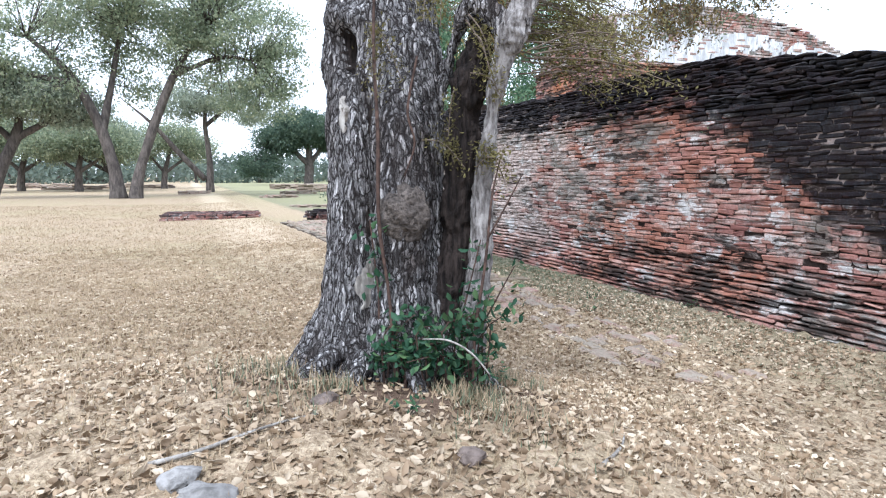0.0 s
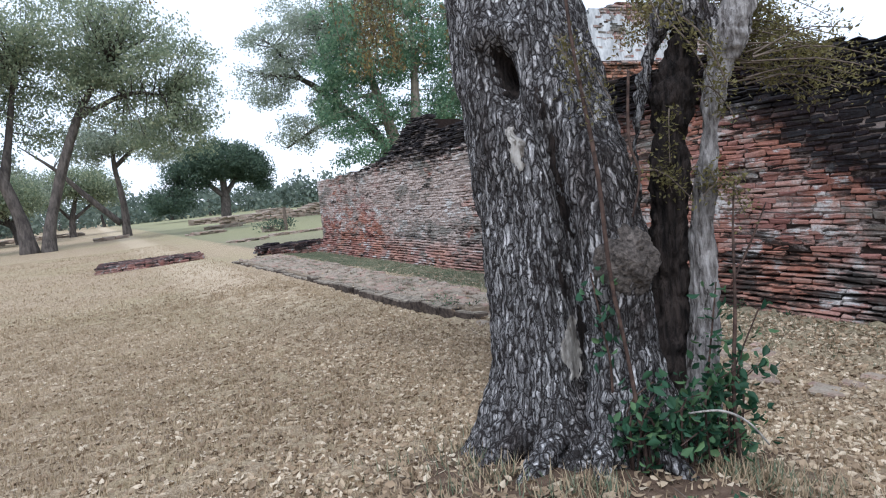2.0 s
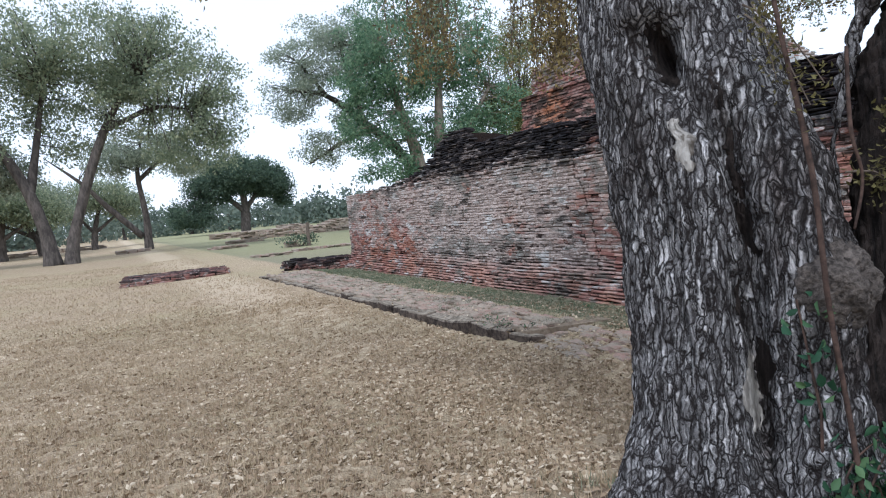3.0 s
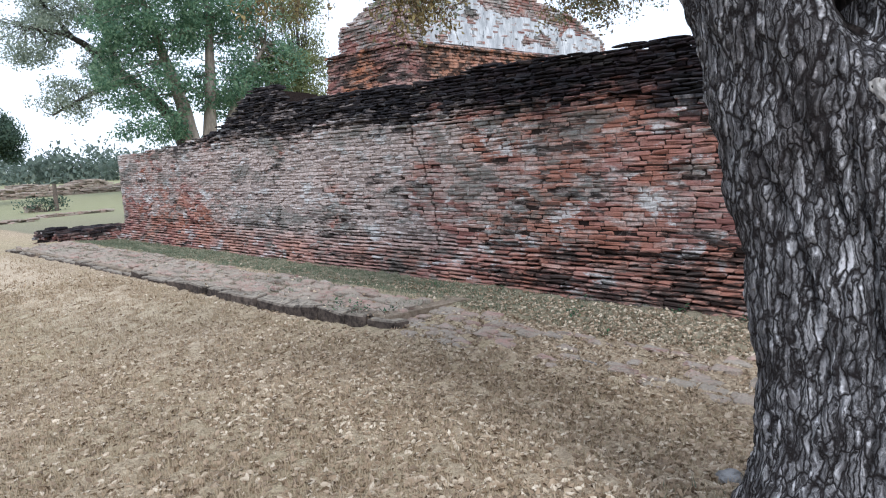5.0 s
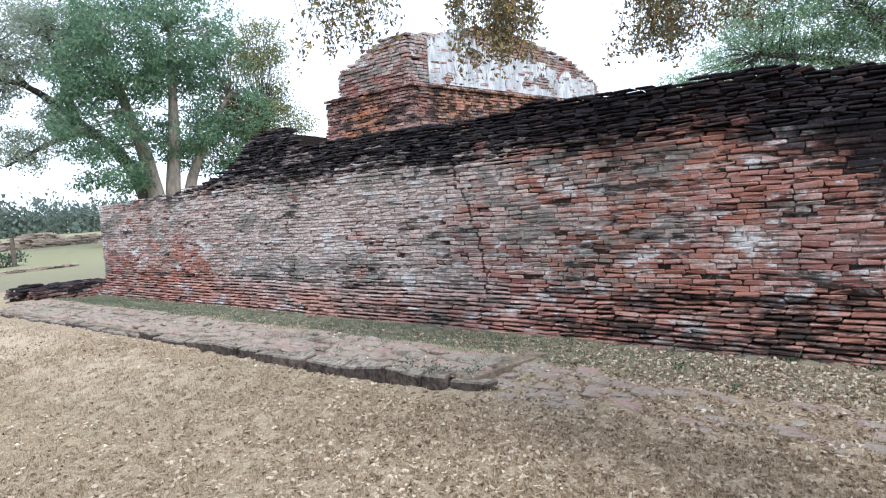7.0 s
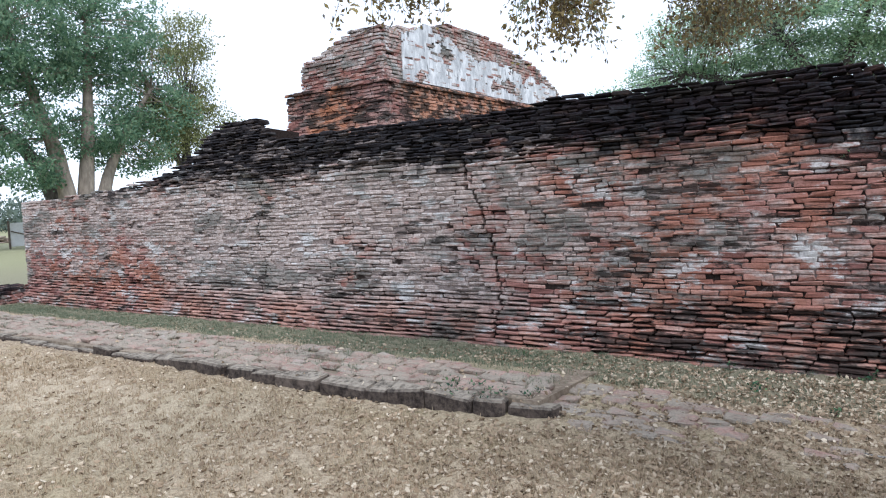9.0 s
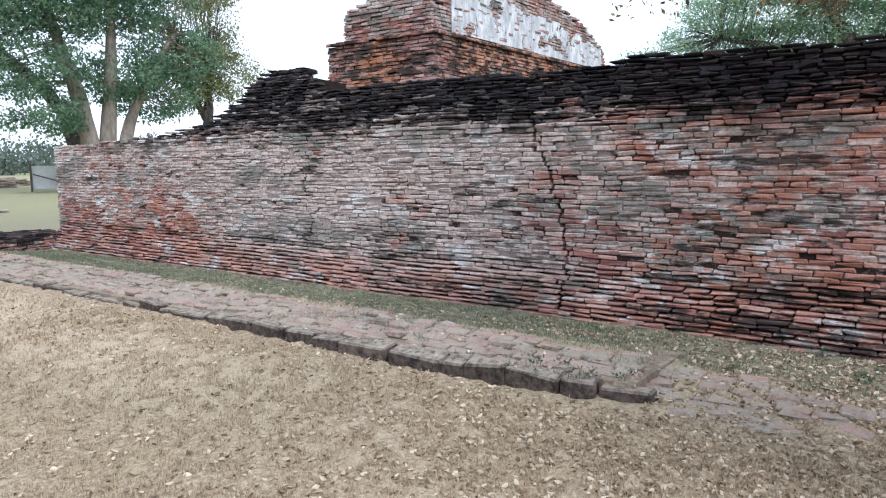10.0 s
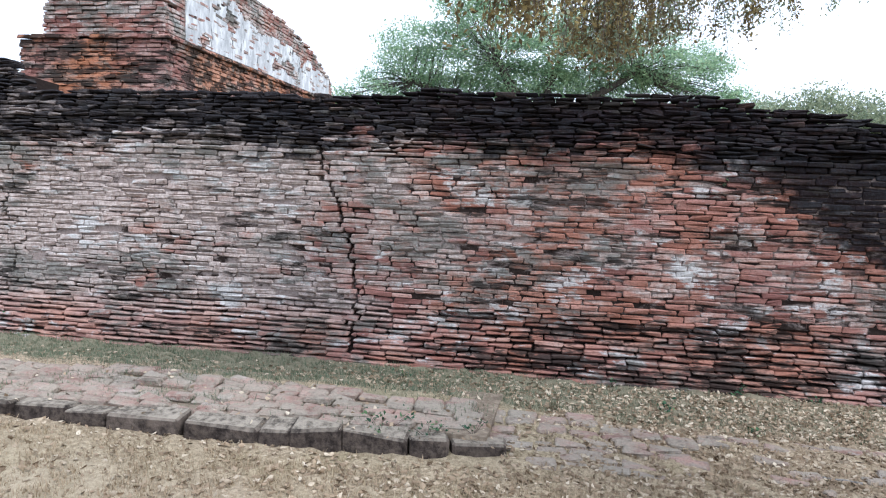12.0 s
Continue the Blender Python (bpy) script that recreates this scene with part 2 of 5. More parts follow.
L_OLIVE = leaf_material("olive_leaves", (0.180, 0.225, 0.155), (0.320, 0.375, 0.240), (0.500, 0.510, 0.340), 0.6)
L_GREY = leaf_material("grey_green_leaves", (0.232, 0.278, 0.216), (0.370, 0.417, 0.324), (0.525, 0.556, 0.432), 0.62)
# horizon leaves: distance haze is put into the colour as a paler, bluer green
L_FAR = leaf_material("hazed_far_leaves", (0.11, 0.145, 0.12), (0.15, 0.19, 0.15), (0.19, 0.22, 0.17), 0.4)
L_YELLOW = leaf_material("yellow_green_leaves", (0.16, 0.18, 0.08), (0.27, 0.29, 0.13), (0.40, 0.39, 0.20), 0.55)
L_NEAR = leaf_material("tamarind_leaflets", (0.085, 0.075, 0.03), (0.20, 0.175, 0.07), (0.38, 0.34, 0.14), 0.5)
L_GREEN = leaf_material("deep_green_leaves", (0.10, 0.185, 0.12), (0.21, 0.335, 0.205), (0.37, 0.48, 0.30), 0.65)
L_DARK = leaf_material("dark_leaves", (0.062, 0.100, 0.075), (0.106, 0.156, 0.106), (0.163, 0.213, 0.138), 0.5)
L_RAIN = leaf_material("raintree_leaves", (0.19, 0.30, 0.20), (0.36, 0.50, 0.31), (0.54, 0.65, 0.41), 0.7)
L_BROWN = leaf_material("yellow_brown_leaves", (0.100, 0.075, 0.040), (0.270, 0.205, 0.088), (0.480, 0.385, 0.160), 0.5)
L_IVY = leaf_material("climber_leaves", (0.016, 0.050, 0.026), (0.040, 0.110, 0.058), (0.17, 0.28, 0.12), 0.35)
L_DRY = leaf_material("dry_leaves", (0.16, 0.112, 0.07), (0.38, 0.28, 0.18), (0.68, 0.58, 0.44), 0.1)
L_STRAW = leaf_material("dry_grass", (0.270, 0.200, 0.125), (0.440, 0.340, 0.225), (0.370, 0.310, 0.195), 0.2)
L_GRASS = leaf_material("short_green_grass", (0.085, 0.11, 0.065), (0.15, 0.18, 0.115), (0.28, 0.26, 0.17), 0.2)


def ground_material():
    m = Nodes("dry_grass_ground", 0.95, 0.1)
    x, y, z = m.xyz()
    n1 = m.noise(m.pos, 22, 6, 0.75)
    n2 = m.noise(m.pos, 1.3, 5, 0.65)
    n3 = m.noise(m.pos, 0.12, 3, 0.6)
    n4 = m.noise(m.pos, 75, 3, 0.7)
    col = m.mix(m.span(n1, 0.34, 0.66), (0.21, 0.155, 0.10), (0.52, 0.415, 0.29))
    col = m.mix(m.span(n4, 0.55, 0.75, 0, 0.7), col, (0.66, 0.57, 0.42))
    col = m.mix(m.span(n4, 0.47, 0.28, 0, 0.75), col, (0.09, 0.065, 0.045))
    col = m.mix(m.span(n2, 0.5, 0.7, 0, 0.35), col, (0.30, 0.25, 0.13))
    col = m.mix(m.span(n3, 0.45, 0.62, 0, 0.3), col, (0.31, 0.29, 0.16))
    strip = m.math("ADD", x, m.math("MULTIPLY", m.math("SUBTRACT", n2, 0.5), 1.6))
    g = m.math("MULTIPLY", m.span(strip, 4.0, 4.6), m.span(y, 3.5, 8.5, 0.25, 0.8))
    col = m.mix(g, col, m.mix(n1, (0.11, 0.115, 0.075), (0.28, 0.265, 0.185)))
    px = m.math("ABSOLUTE", m.math("SUBTRACT", m.math("ADD", x, m.math("MULTIPLY", m.math("SUBTRACT", n2, 0.5), 1.2)), 1.6))
    col = m.mix(m.math("MULTIPLY", m.span(px, 1.1, 0.3), m.span(y, 8, 13, 0.1, 0.5)), col, (0.56, 0.46, 0.34))
    far = m.math("MULTIPLY", m.span(y, 24, 42), m.span(x, 0.0, 9.0))
    col = m.mix(m.math("MULTIPLY", far, 0.6), col, m.mix(n2, (0.24, 0.25, 0.13), (0.37, 0.36, 0.20)))
    # bare dark soil round the old tree's roots
    dx, dy = m.math("SUBTRACT", x, 0.95), m.math("SUBTRACT", y, 3.35)
    rad = m.math("SQRT", m.math("ADD", m.math("MULTIPLY", dx, dx), m.math("MULTIPLY", dy, dy)))
    rad = m.math("ADD", rad, m.math("MULTIPLY", m.math("SUBTRACT", m.noise(m.pos, 3.0, 5, 0.7), 0.5), 1.1))
    col = m.mix(m.span(rad, 1.15, 0.65, 0, 0.9), col, m.mix(n1, (0.05, 0.03, 0.024), (0.16, 0.105, 0.075)))
    m.bump(m.math("ADD", n1, m.math("MULTIPLY", n4, 0.6)), 0.8, 0.03)
    return m.done(col)


GROUND = ground_material()


# ---- mesh helpers ----
def mesh(name, verts, faces, material, smooth=False):
    me = bpy.data.meshes.new(name)
    me.from_pydata([tuple(v) for v in verts], [], faces)
    me.materials.append(material)
    if smooth:
        me.polygons.foreach_set("use_smooth", [True] * len(me.polygons))
    me.update()
    return me


def part(name, me, parent, label="", kind=""):
    ob = new(name, me)
    ob.parent = parent
    return tagged(ob, label=label, kind=kind)


def thing(name, label, category, group="", kind="", at=(0, 0, 0)):
    ob = new(name)
    ob.location = at
    return tagged(ob, label, category, group, kind)


BOX_F = [(0, 3, 2, 1), (4, 5, 6, 7), (0, 1, 5, 4), (1, 2, 6, 5), (2, 3, 7, 6), (3, 0, 4, 7)]


def worn_brick(lx, ly, lz, rng, chip=0.006, bevel=0.006):
    """A brick centred on its middle: eight corners, each cut and pushed about a little; 24 verts."""
    verts, idx = [], {}
    for sx in (-1, 1):
        for sy in (-1, 1):
            for sz in (-1, 1):
                j = rng.normal(0, chip, 3)
                b = bevel * rng.uniform(0.6, 1.8)
                c = np.array((sx * lx / 2, sy * ly / 2, sz * lz / 2)) + j
                for a in range(3):
                    d = -b * np.array((sx, sy, sz), float)
                    d[a] = 0
                    idx[(sx, sy, sz, a)] = len(verts)
                    verts.append(c + d)
    faces = []
    g = idx
    ring = [(-1, -1), (1, -1), (1, 1), (-1, 1)]
    for s in (-1, 1):
        f = [g[(s, p, q, 0)] for p, q in ring]
        faces.append(f if s > 0 else f[::-1])
        f = [g[(p, s, q, 1)] for p, q in ring]
        faces.append(f[::-1] if s > 0 else f)
        f = [g[(p, q, s, 2)] for p, q in ring]
        faces.append(f if s > 0 else f[::-1])
    for s in (-1, 1):
        for u in (-1, 1):
            faces.append([g[(s, u, -1, 0)], g[(s, u, 1, 0)], g[(s, u, 1, 1)], g[(s, u, -1, 1)]][::(1 if s * u > 0 else -1)])
            faces.append([g[(s, -1, u, 0)], g[(s, 1, u, 0)], g[(s, 1, u, 2)], g[(s, -1, u, 2)]][::(-1 if s * u > 0 else 1)])
            faces.append([g[(-1, s, u, 1)], g[(1, s, u, 1)], g[(1, s, u, 2)], g[(-1, s, u, 2)]][::(1 if s * u > 0 else -1)])
            for w in (-1, 1):
                faces.append([g[(s, u, w, 0)], g[(s, u, w, 1)], g[(s, u, w, 2)]][::(1 if s * u * w > 0 else -1)])
    return verts, faces


class Heap:
    """Gathers pieces into one mesh."""

    def __init__(self):
        self.v, self.f, self.n = [], [], 0

    def add(self, verts, faces):
        self.v.append(np.asarray(verts, float))
        self.f.extend([tuple(i + self.n for i in f) for f in faces])
        self.n += len(verts)

    def mesh(self, name, material, smooth=False):
        return mesh(name, np.concatenate(self.v), self.f, material, smooth)


def tube(path, radii, sides=10, rough=0.0, close=True):
    """A tapered tube along points, with an uneven skin."""
    path = [Vector(p) for p in path]
    verts, faces = [], []
    side = None
    for i, p in enumerate(path):
        d = (path[min(i + 1, len(path) - 1)] - path[max(i - 1, 0)]).normalized()
        if side is None:
            side = d.cross(Vector((0.3, 1, 0.2))).normalized()
        side = (side - d * side.dot(d)).normalized()
        up = d.cross(side)
        for k in range(sides):
            a = 2 * math.pi * k / sides
            r = radii[i]
            if rough:
                r *= 1 + rough * noise.noise(Vector((math.cos(a) * 1.3, math.sin(a) * 1.3, i * 0.35)) + p * 0.7)
            verts.append(p + (side * math.cos(a) + up * math.sin(a)) * r)
    for i in range(len(path) - 1):
        for k in range(sides):
            n = (k + 1) % sides
            faces.append((i * sides + k, i * sides + n, (i + 1) * sides + n, (i + 1) * sides + k))
    if close:
        faces.append(tuple(range(sides))[::-1])
        faces.append(tuple((len(path) - 1) * sides + k for k in range(sides)))
    return verts, faces


def smooth_path(points, n):
    """n points along a smooth curve through the given ones (x, y, z, radius)."""
    p = np.array(points, float)
    out = []
    for u in np.linspace(0, len(p) - 1, n):
        i = min(int(u), len(p) - 2)
        f = u - i
        a, b, c, d = p[max(i - 1, 0)], p[i], p[i + 1], p[min(i + 2, len(p) - 1)]
        out.append(0.5 * (2 * b + (c - a) * f + (2 * a - 5 * b + 4 * c - d) * f * f + (3 * b - a - 3 * c + d) * f ** 3))
    return [o[:3] for o in out], [max(o[3], 0.002) for o in out]


def leaf_quads(centres, size, rng, droop=0.0, flat=0.0, aspect=0.5):
    """Folded leaves at the centres: four corners each, with random turn. droop pulls the tips down, flat lays them level."""
    n = len(centres)
    c = np.asarray(centres, float)
    d = rng.normal(0, 1, (n, 3))
    d[:, 2] = d[:, 2] * (1 - flat) - droop * 1.6
    d /= np.linalg.norm(d, axis=1)[:, None] + 1e-9
    q = rng.normal(0, 1, (n, 3))
    if flat:
        q[:, 2] *= 1 - flat
    w = np.cross(d, q)
    if flat:
        w = np.cross(d, np.tile((0, 0, 1.0), (n, 1)) + 0.45 * rng.normal(0, 1, (n, 3)))
    w /= np.linalg.norm(w, axis=1)[:, None] + 1e-9
    s = (size * rng.uniform(0.6, 1.35, n))[:, None]
    up = np.cross(d, w) * s * 0.12
    v = np.empty((n, 4, 3))
    v[:, 0], v[:, 2] = c - d * s * 0.5, c + d * s * 0.5
    v[:, 1] = c + w * s * aspect * 0.5 - d * s * 0.08 + up
    v[:, 3] = c - w * s * aspect * 0.5 - d * s * 0.08 + up
    return v.reshape(-1, 3), n


def leaf_mesh(name, centres, size, material, rng, droop=0.0, flat=0.0, aspect=0.5):
    v, n = leaf_quads(centres, size, rng, droop, flat, aspect)
    me = bpy.data.meshes.new(name)
    me.vertices.add(4 * n)
    me.vertices.foreach_set("co", v.ravel())
    me.loops.add(4 * n)
    me.loops.foreach_set("vertex_index", np.arange(4 * n))
    me.polygons.add(n)
    me.polygons.foreach_set("loop_start", np.arange(0, 4 * n, 4))
    me.update(calc_edges=True)
    me.materials.append(material)
    return me


def ovate_mesh(name, centres, size, material, rng, droop=0.0, flat=0.0, aspect=0.6):
    """Broad leaves with six corners, bent along the rib."""
    n = len(centres)
    c = np.asarray(centres, float)
    d = rng.normal(0, 1, (n, 3))
    d[:, 2] = d[:, 2] * (1 - flat) - droop * 1.6
    d /= np.linalg.norm(d, axis=1)[:, None] + 1e-9
    w = np.cross(d, np.tile((0, 0, 1.0), (n, 1)) + 0.7 * rng.normal(0, 1, (n, 3)))
    w /= np.linalg.norm(w, axis=1)[:, None] + 1e-9
    s = (size * rng.uniform(0.55, 1.4, n))[:, None]
    up = np.cross(d, w) * s
    curl = rng.uniform(-0.25, 0.3, n)[:, None]
    v = np.empty((n, 6, 3))
    for i, (a, b, k) in enumerate(((-0.5, 0, 0), (-0.2, 0.5, 0.14), (0.18, 0.40, 0.14), (0.55, 0, 0), (0.18, -0.40, 0.14), (-0.2, -0.5, 0.14))):
        v[:, i] = c + d * s * a + w * s * b * aspect + up * (k + curl * a * abs(a) * 2)
    me = bpy.data.meshes.new(name)
    me.vertices.add(6 * n)
    me.vertices.foreach_set("co", v.ravel())
    me.loops.add(8 * n)
    base = np.arange(n)[:, None] * 6
    me.loops.foreach_set("vertex_index", (base + np.array((0, 1, 2, 3, 0, 3, 4, 5))).ravel())
    me.polygons.add(2 * n)
    me.polygons.foreach_set("loop_start", np.arange(0, 8 * n, 4))
    me.update(calc_edges=True)
    me.materials.append(material)
    return me


# ---- the ground ----
def gz(x, y):
    """Height of the ground: a mound round the old tree, a low rise on the field side."""
    a = 0.45 * np.exp(-((x - 0.8) ** 2 + (y - 2.7) ** 2) / 2.88)
    b = 0.35 * np.exp(-((x + 1.2) ** 2) / 5.1 - ((y - 4.5) ** 2) / 11.5)
    c = 0.11 * np.exp(-((x - 4.15) / 0.6) ** 2) * np.clip((y - 7.6) / 1.6, 0, 1)
    d = 0.075 * np.exp(-((x - 2.3) / 1.3) ** 2) * np.clip((y - 10.2) / 3.5, 0, 1) * (x < 2.95)
    return -0.11 + a + b + c + d + 0.012 * np.sin(x * 2.1 + 0.7 * y) * np.cos(y * 1.7)


def build_ground():
    def axis(lo, hi, step, far):
        mid = np.arange(lo, hi, step)
        k = np.geomspace(step, far, 34).cumsum()
        k = k[k < 3500]
        return np.concatenate((lo - k[::-1], mid, hi + k))
    xs, ys = axis(-7, 8, 0.1, 900), axis(-4, 18, 0.1, 900)
    gx, gy = np.meshgrid(xs, ys)
    z = gz(gx, gy)
    near = (np.abs(gx) < 9) & (gy < 20) & (gy > -5)
    z = z + np.where(near, 0.012 * RNG.normal(0, 1, z.shape), 0)
    verts = np.stack((gx, gy, z), -1).reshape(-1, 3)
    w = len(xs)
    faces = [(j * w + i, j * w + i + 1, (j + 1) * w + i + 1, (j + 1) * w + i) for j in range(len(ys) - 1) for i in range(w - 1)]
    tagged(new("ground", mesh("ground", verts, faces, GROUND, True)), "dry trampled grass field strewn with fallen leaves", "ground", kind="structure")


build_ground()

# ---- the long brick wall ----
COURSE = 0.056
WALL_X, WALL_Y0, WALL_Y1, WALL_Z0 = 5.74, -2.5, 22.5, -0.2
TOP = np.array([(-2.5, 2.40), (3.5, 2.45), (4.5, 2.52), (5.3, 2.60), (6.0, 2.71), (6.9, 2.83), (7.9, 2.81), (9.6, 2.87), (10.6, 2.77), (12.1, 2.80),
                (14.5, 2.78), (14.75, 2.84), (14.95, 3.04), (15.2, 3.22), (16.0, 3.22), (16.3, 3.08), (16.65, 2.76), (17.2, 2.43), (18.7, 2.22), (20.8, 2.12), (22.5, 2.06)])


def wall_top(y):
    return float(np.interp(y, TOP[:, 0], TOP[:, 1]))


def face_x(y, z):
    """Where the wall's face stands: stepped plinth below, upright above, stepped back at the top."""
    x = WALL_X + 0.035 * noise.noise(Vector((0, y * 0.45, z * 0.7)))
    if z < 0.3:
        x -= 0.034 * math.ceil((0.3 - z) / COURSE)
    if z > 2.14:
        x += 0.024 * math.ceil((z - 2.14) / COURSE)
    return x


def crack_y(z):
    """A stepped settlement crack that leans away towards the top."""
    lean = float(np.interp(z, (0.05, 0.4, 0.8, 1.23, 1.6, 1.95, 2.3), (10.37, 10.36, 10.40, 10.49, 10.62, 10.80, 10.86)))
    return lean + 0.05 * noise.noise(Vector((z * 9, 0, 1)))


def crack2_y(z):
    return 14.72 + 0.06 * math.sin(z * 6.3) + 0.03 * math.sin(z * 15)


def build_wall():
    rng = np.random.default_rng(11)
    wall = thing("wall_long", "weathered red brick ruin wall with black mould along the top", "wall", kind="structure")
    # mortar core, a stepped body behind the bricks
    heap = Heap()
    ys = np.arange(WALL_Y0, WALL_Y1 + 0.01, 0.25)
    zs = np.arange(WALL_Z0 - 0.3, 3.4, COURSE)
    depth = 1.5
    for a, b in zip(ys[:-1], ys[1:]):
        top = min(wall_top(a), wall_top(b), wall_top(b + 0.12), wall_top(a - 0.12)) - 0.085
        prof = [(face_x((a + b) / 2, z) + (0.020 if 0.5 < z < 2.05 and min(abs((a + b) / 2 - crack_y(z)), abs((a + b) / 2 - crack2_y(z))) > 0.19 else 0.095), z) for z in zs if z < top]
        prof.append((prof[-1][0] + 0.03, top))
        prof += [(WALL_X + depth, top - 0.05), (WALL_X + depth, zs[0])]
        n = len(prof)
        e = 0.0015
        verts = [(x, a + e, z) for x, z in prof] + [(x, b - e, z) for x, z in prof]
        faces = [tuple(range(n)), tuple(range(2 * n - 1, n - 1, -1))] + [(i, i + n, (i + 1) % n + n, (i + 1) % n) for i in range(n)]
        heap.add(verts, faces)
    part("mortar_core", heap.mesh("mortar_core", JOINTS), wall)
    rest, shared = Heap(), {}
    singles = 0
    z = WALL_Z0
    while z < 3.3:
        y = WALL_Y0 + rng.uniform(-0.2, 0)
        step = COURSE * rng.uniform(0.88, 1.12) * (1.0 if z < 2.1 else 0.8)
        flat = 0.5 < z < 2.05
        ledge = rng.normal(0, 0.0025 if flat else 0.012) - (0 if flat else 0.012 * (rng.random() < 0.2))
        jag = rng.normal(0, 0.03)
        while y < WALL_Y1:
            ln = rng.choice((0.14, 0.20, 0.24, 0.28, 0.30), p=(0.12, 0.18, 0.3, 0.25, 0.15)) * rng.uniform(0.92, 1.05) * (1.0 if z < 2.1 else 0.8)
            y0, y1 = y, min(y + ln, WALL_Y1 + rng.uniform(-0.02, 0.02))
            y += ln + rng.uniform(0.003, 0.014)
            c = (y0 + y1) / 2
            wave = 0.03 * noise.noise(Vector((c * 0.35, z * 0.4, 3.0))) + rng.normal(0, 0.0025) + 0.008 * noise.noise(Vector((c * 1.7, z * 2, 9.0)))
            if z + step * 0.6 > wall_top(c) + 0.03 * noise.noise(Vector((c * 3, 0, 0))):
                continue
            if rng.random() < 0.002:
                continue
            for cy, lo, hi, wd in ((crack_y(z) + jag, -0.05, 2.25, 0.017 + 0.03 * max(0, 0.3 - z) + 0.016 * max(0, noise.noise(Vector((z * 4, 2, 0))))), (crack2_y(z) + jag * 0.7, 0.0, 2.05, 0.007)):
                if lo < z < hi and y0 < cy + wd and y1 > cy - wd:
                    if y0 < cy - wd:
                        y1 = cy - wd
                        y = cy + wd
                    else:
                        y0 = cy + wd
            if y1 - y0 < 0.025:
                continue
            c, ln2 = (y0 + y1) / 2, y1 - y0
            h = step - (rng.uniform(0.002, 0.010) if flat else rng.uniform(0.012, 0.024) if z < 1 else rng.uniform(0.006, 0.014))
            dp = 0.14 if z < 2.1 else 0.17
            fx = face_x(c, z) + ledge + rng.normal(0, 0.0045 if flat else 0.010) + (rng.uniform(0.012, 0.035) if rng.random() < 0.07 else 0)
            if z > 2.14:
                fx += rng.normal(0, 0.012)
            at = (fx + dp / 2, c, z + step / 2 + wave)
            turn = Euler((rng.normal(0, 0.009), rng.normal(0, 0.012), rng.normal(0, 0.010)))
            if 8.6 < c < 10.9 and 0.6 < z < 1.75 and singles < 300:
                key = (round(ln2 / 0.02), int(rng.integers(0, 3)))
                if key not in shared:
                    shared[key] = mesh("brick", *worn_brick(dp, key[0] * 0.02, 0.050, rng, 0.006, 0.008), BRICK)
                ob = part("brick", shared[key], wall)
                ob.location, ob.rotation_euler = at, turn
                singles += 1
            else:
                v, f = worn_brick(dp, ln2, h, rng, 0.0065 if z < 2.1 else 0.009, 0.008 if z < 2.1 else 0.010)
                v = np.asarray(v) @ np.array(turn.to_matrix()).T + at
                rest.add(v, f)
        z += step
    part("brickwork", rest.mesh("brickwork", BRICK), wall, "worn handmade bricks", "stuff")
    # the end of the wall
    endh = Heap()
    z = WALL_Z0
    while z < 2.05:
        x = WALL_X + 0.02
        while x < WALL_X + 1.45:
            ln = rng.uniform(0.2, 0.3)
            v, f = worn_brick(ln, 0.12, 0.047, rng, 0.004)
            endh.add(np.asarray(v) + (x + ln / 2, WALL_Y1 + 0.01 + rng.normal(0, 0.008), z + 0.028), f)
            x += ln + 0.01
        z += COURSE
    part("brickwork", endh.mesh("brickwork_end", BRICK), wall, "worn handmade bricks", "stuff")


build_wall()


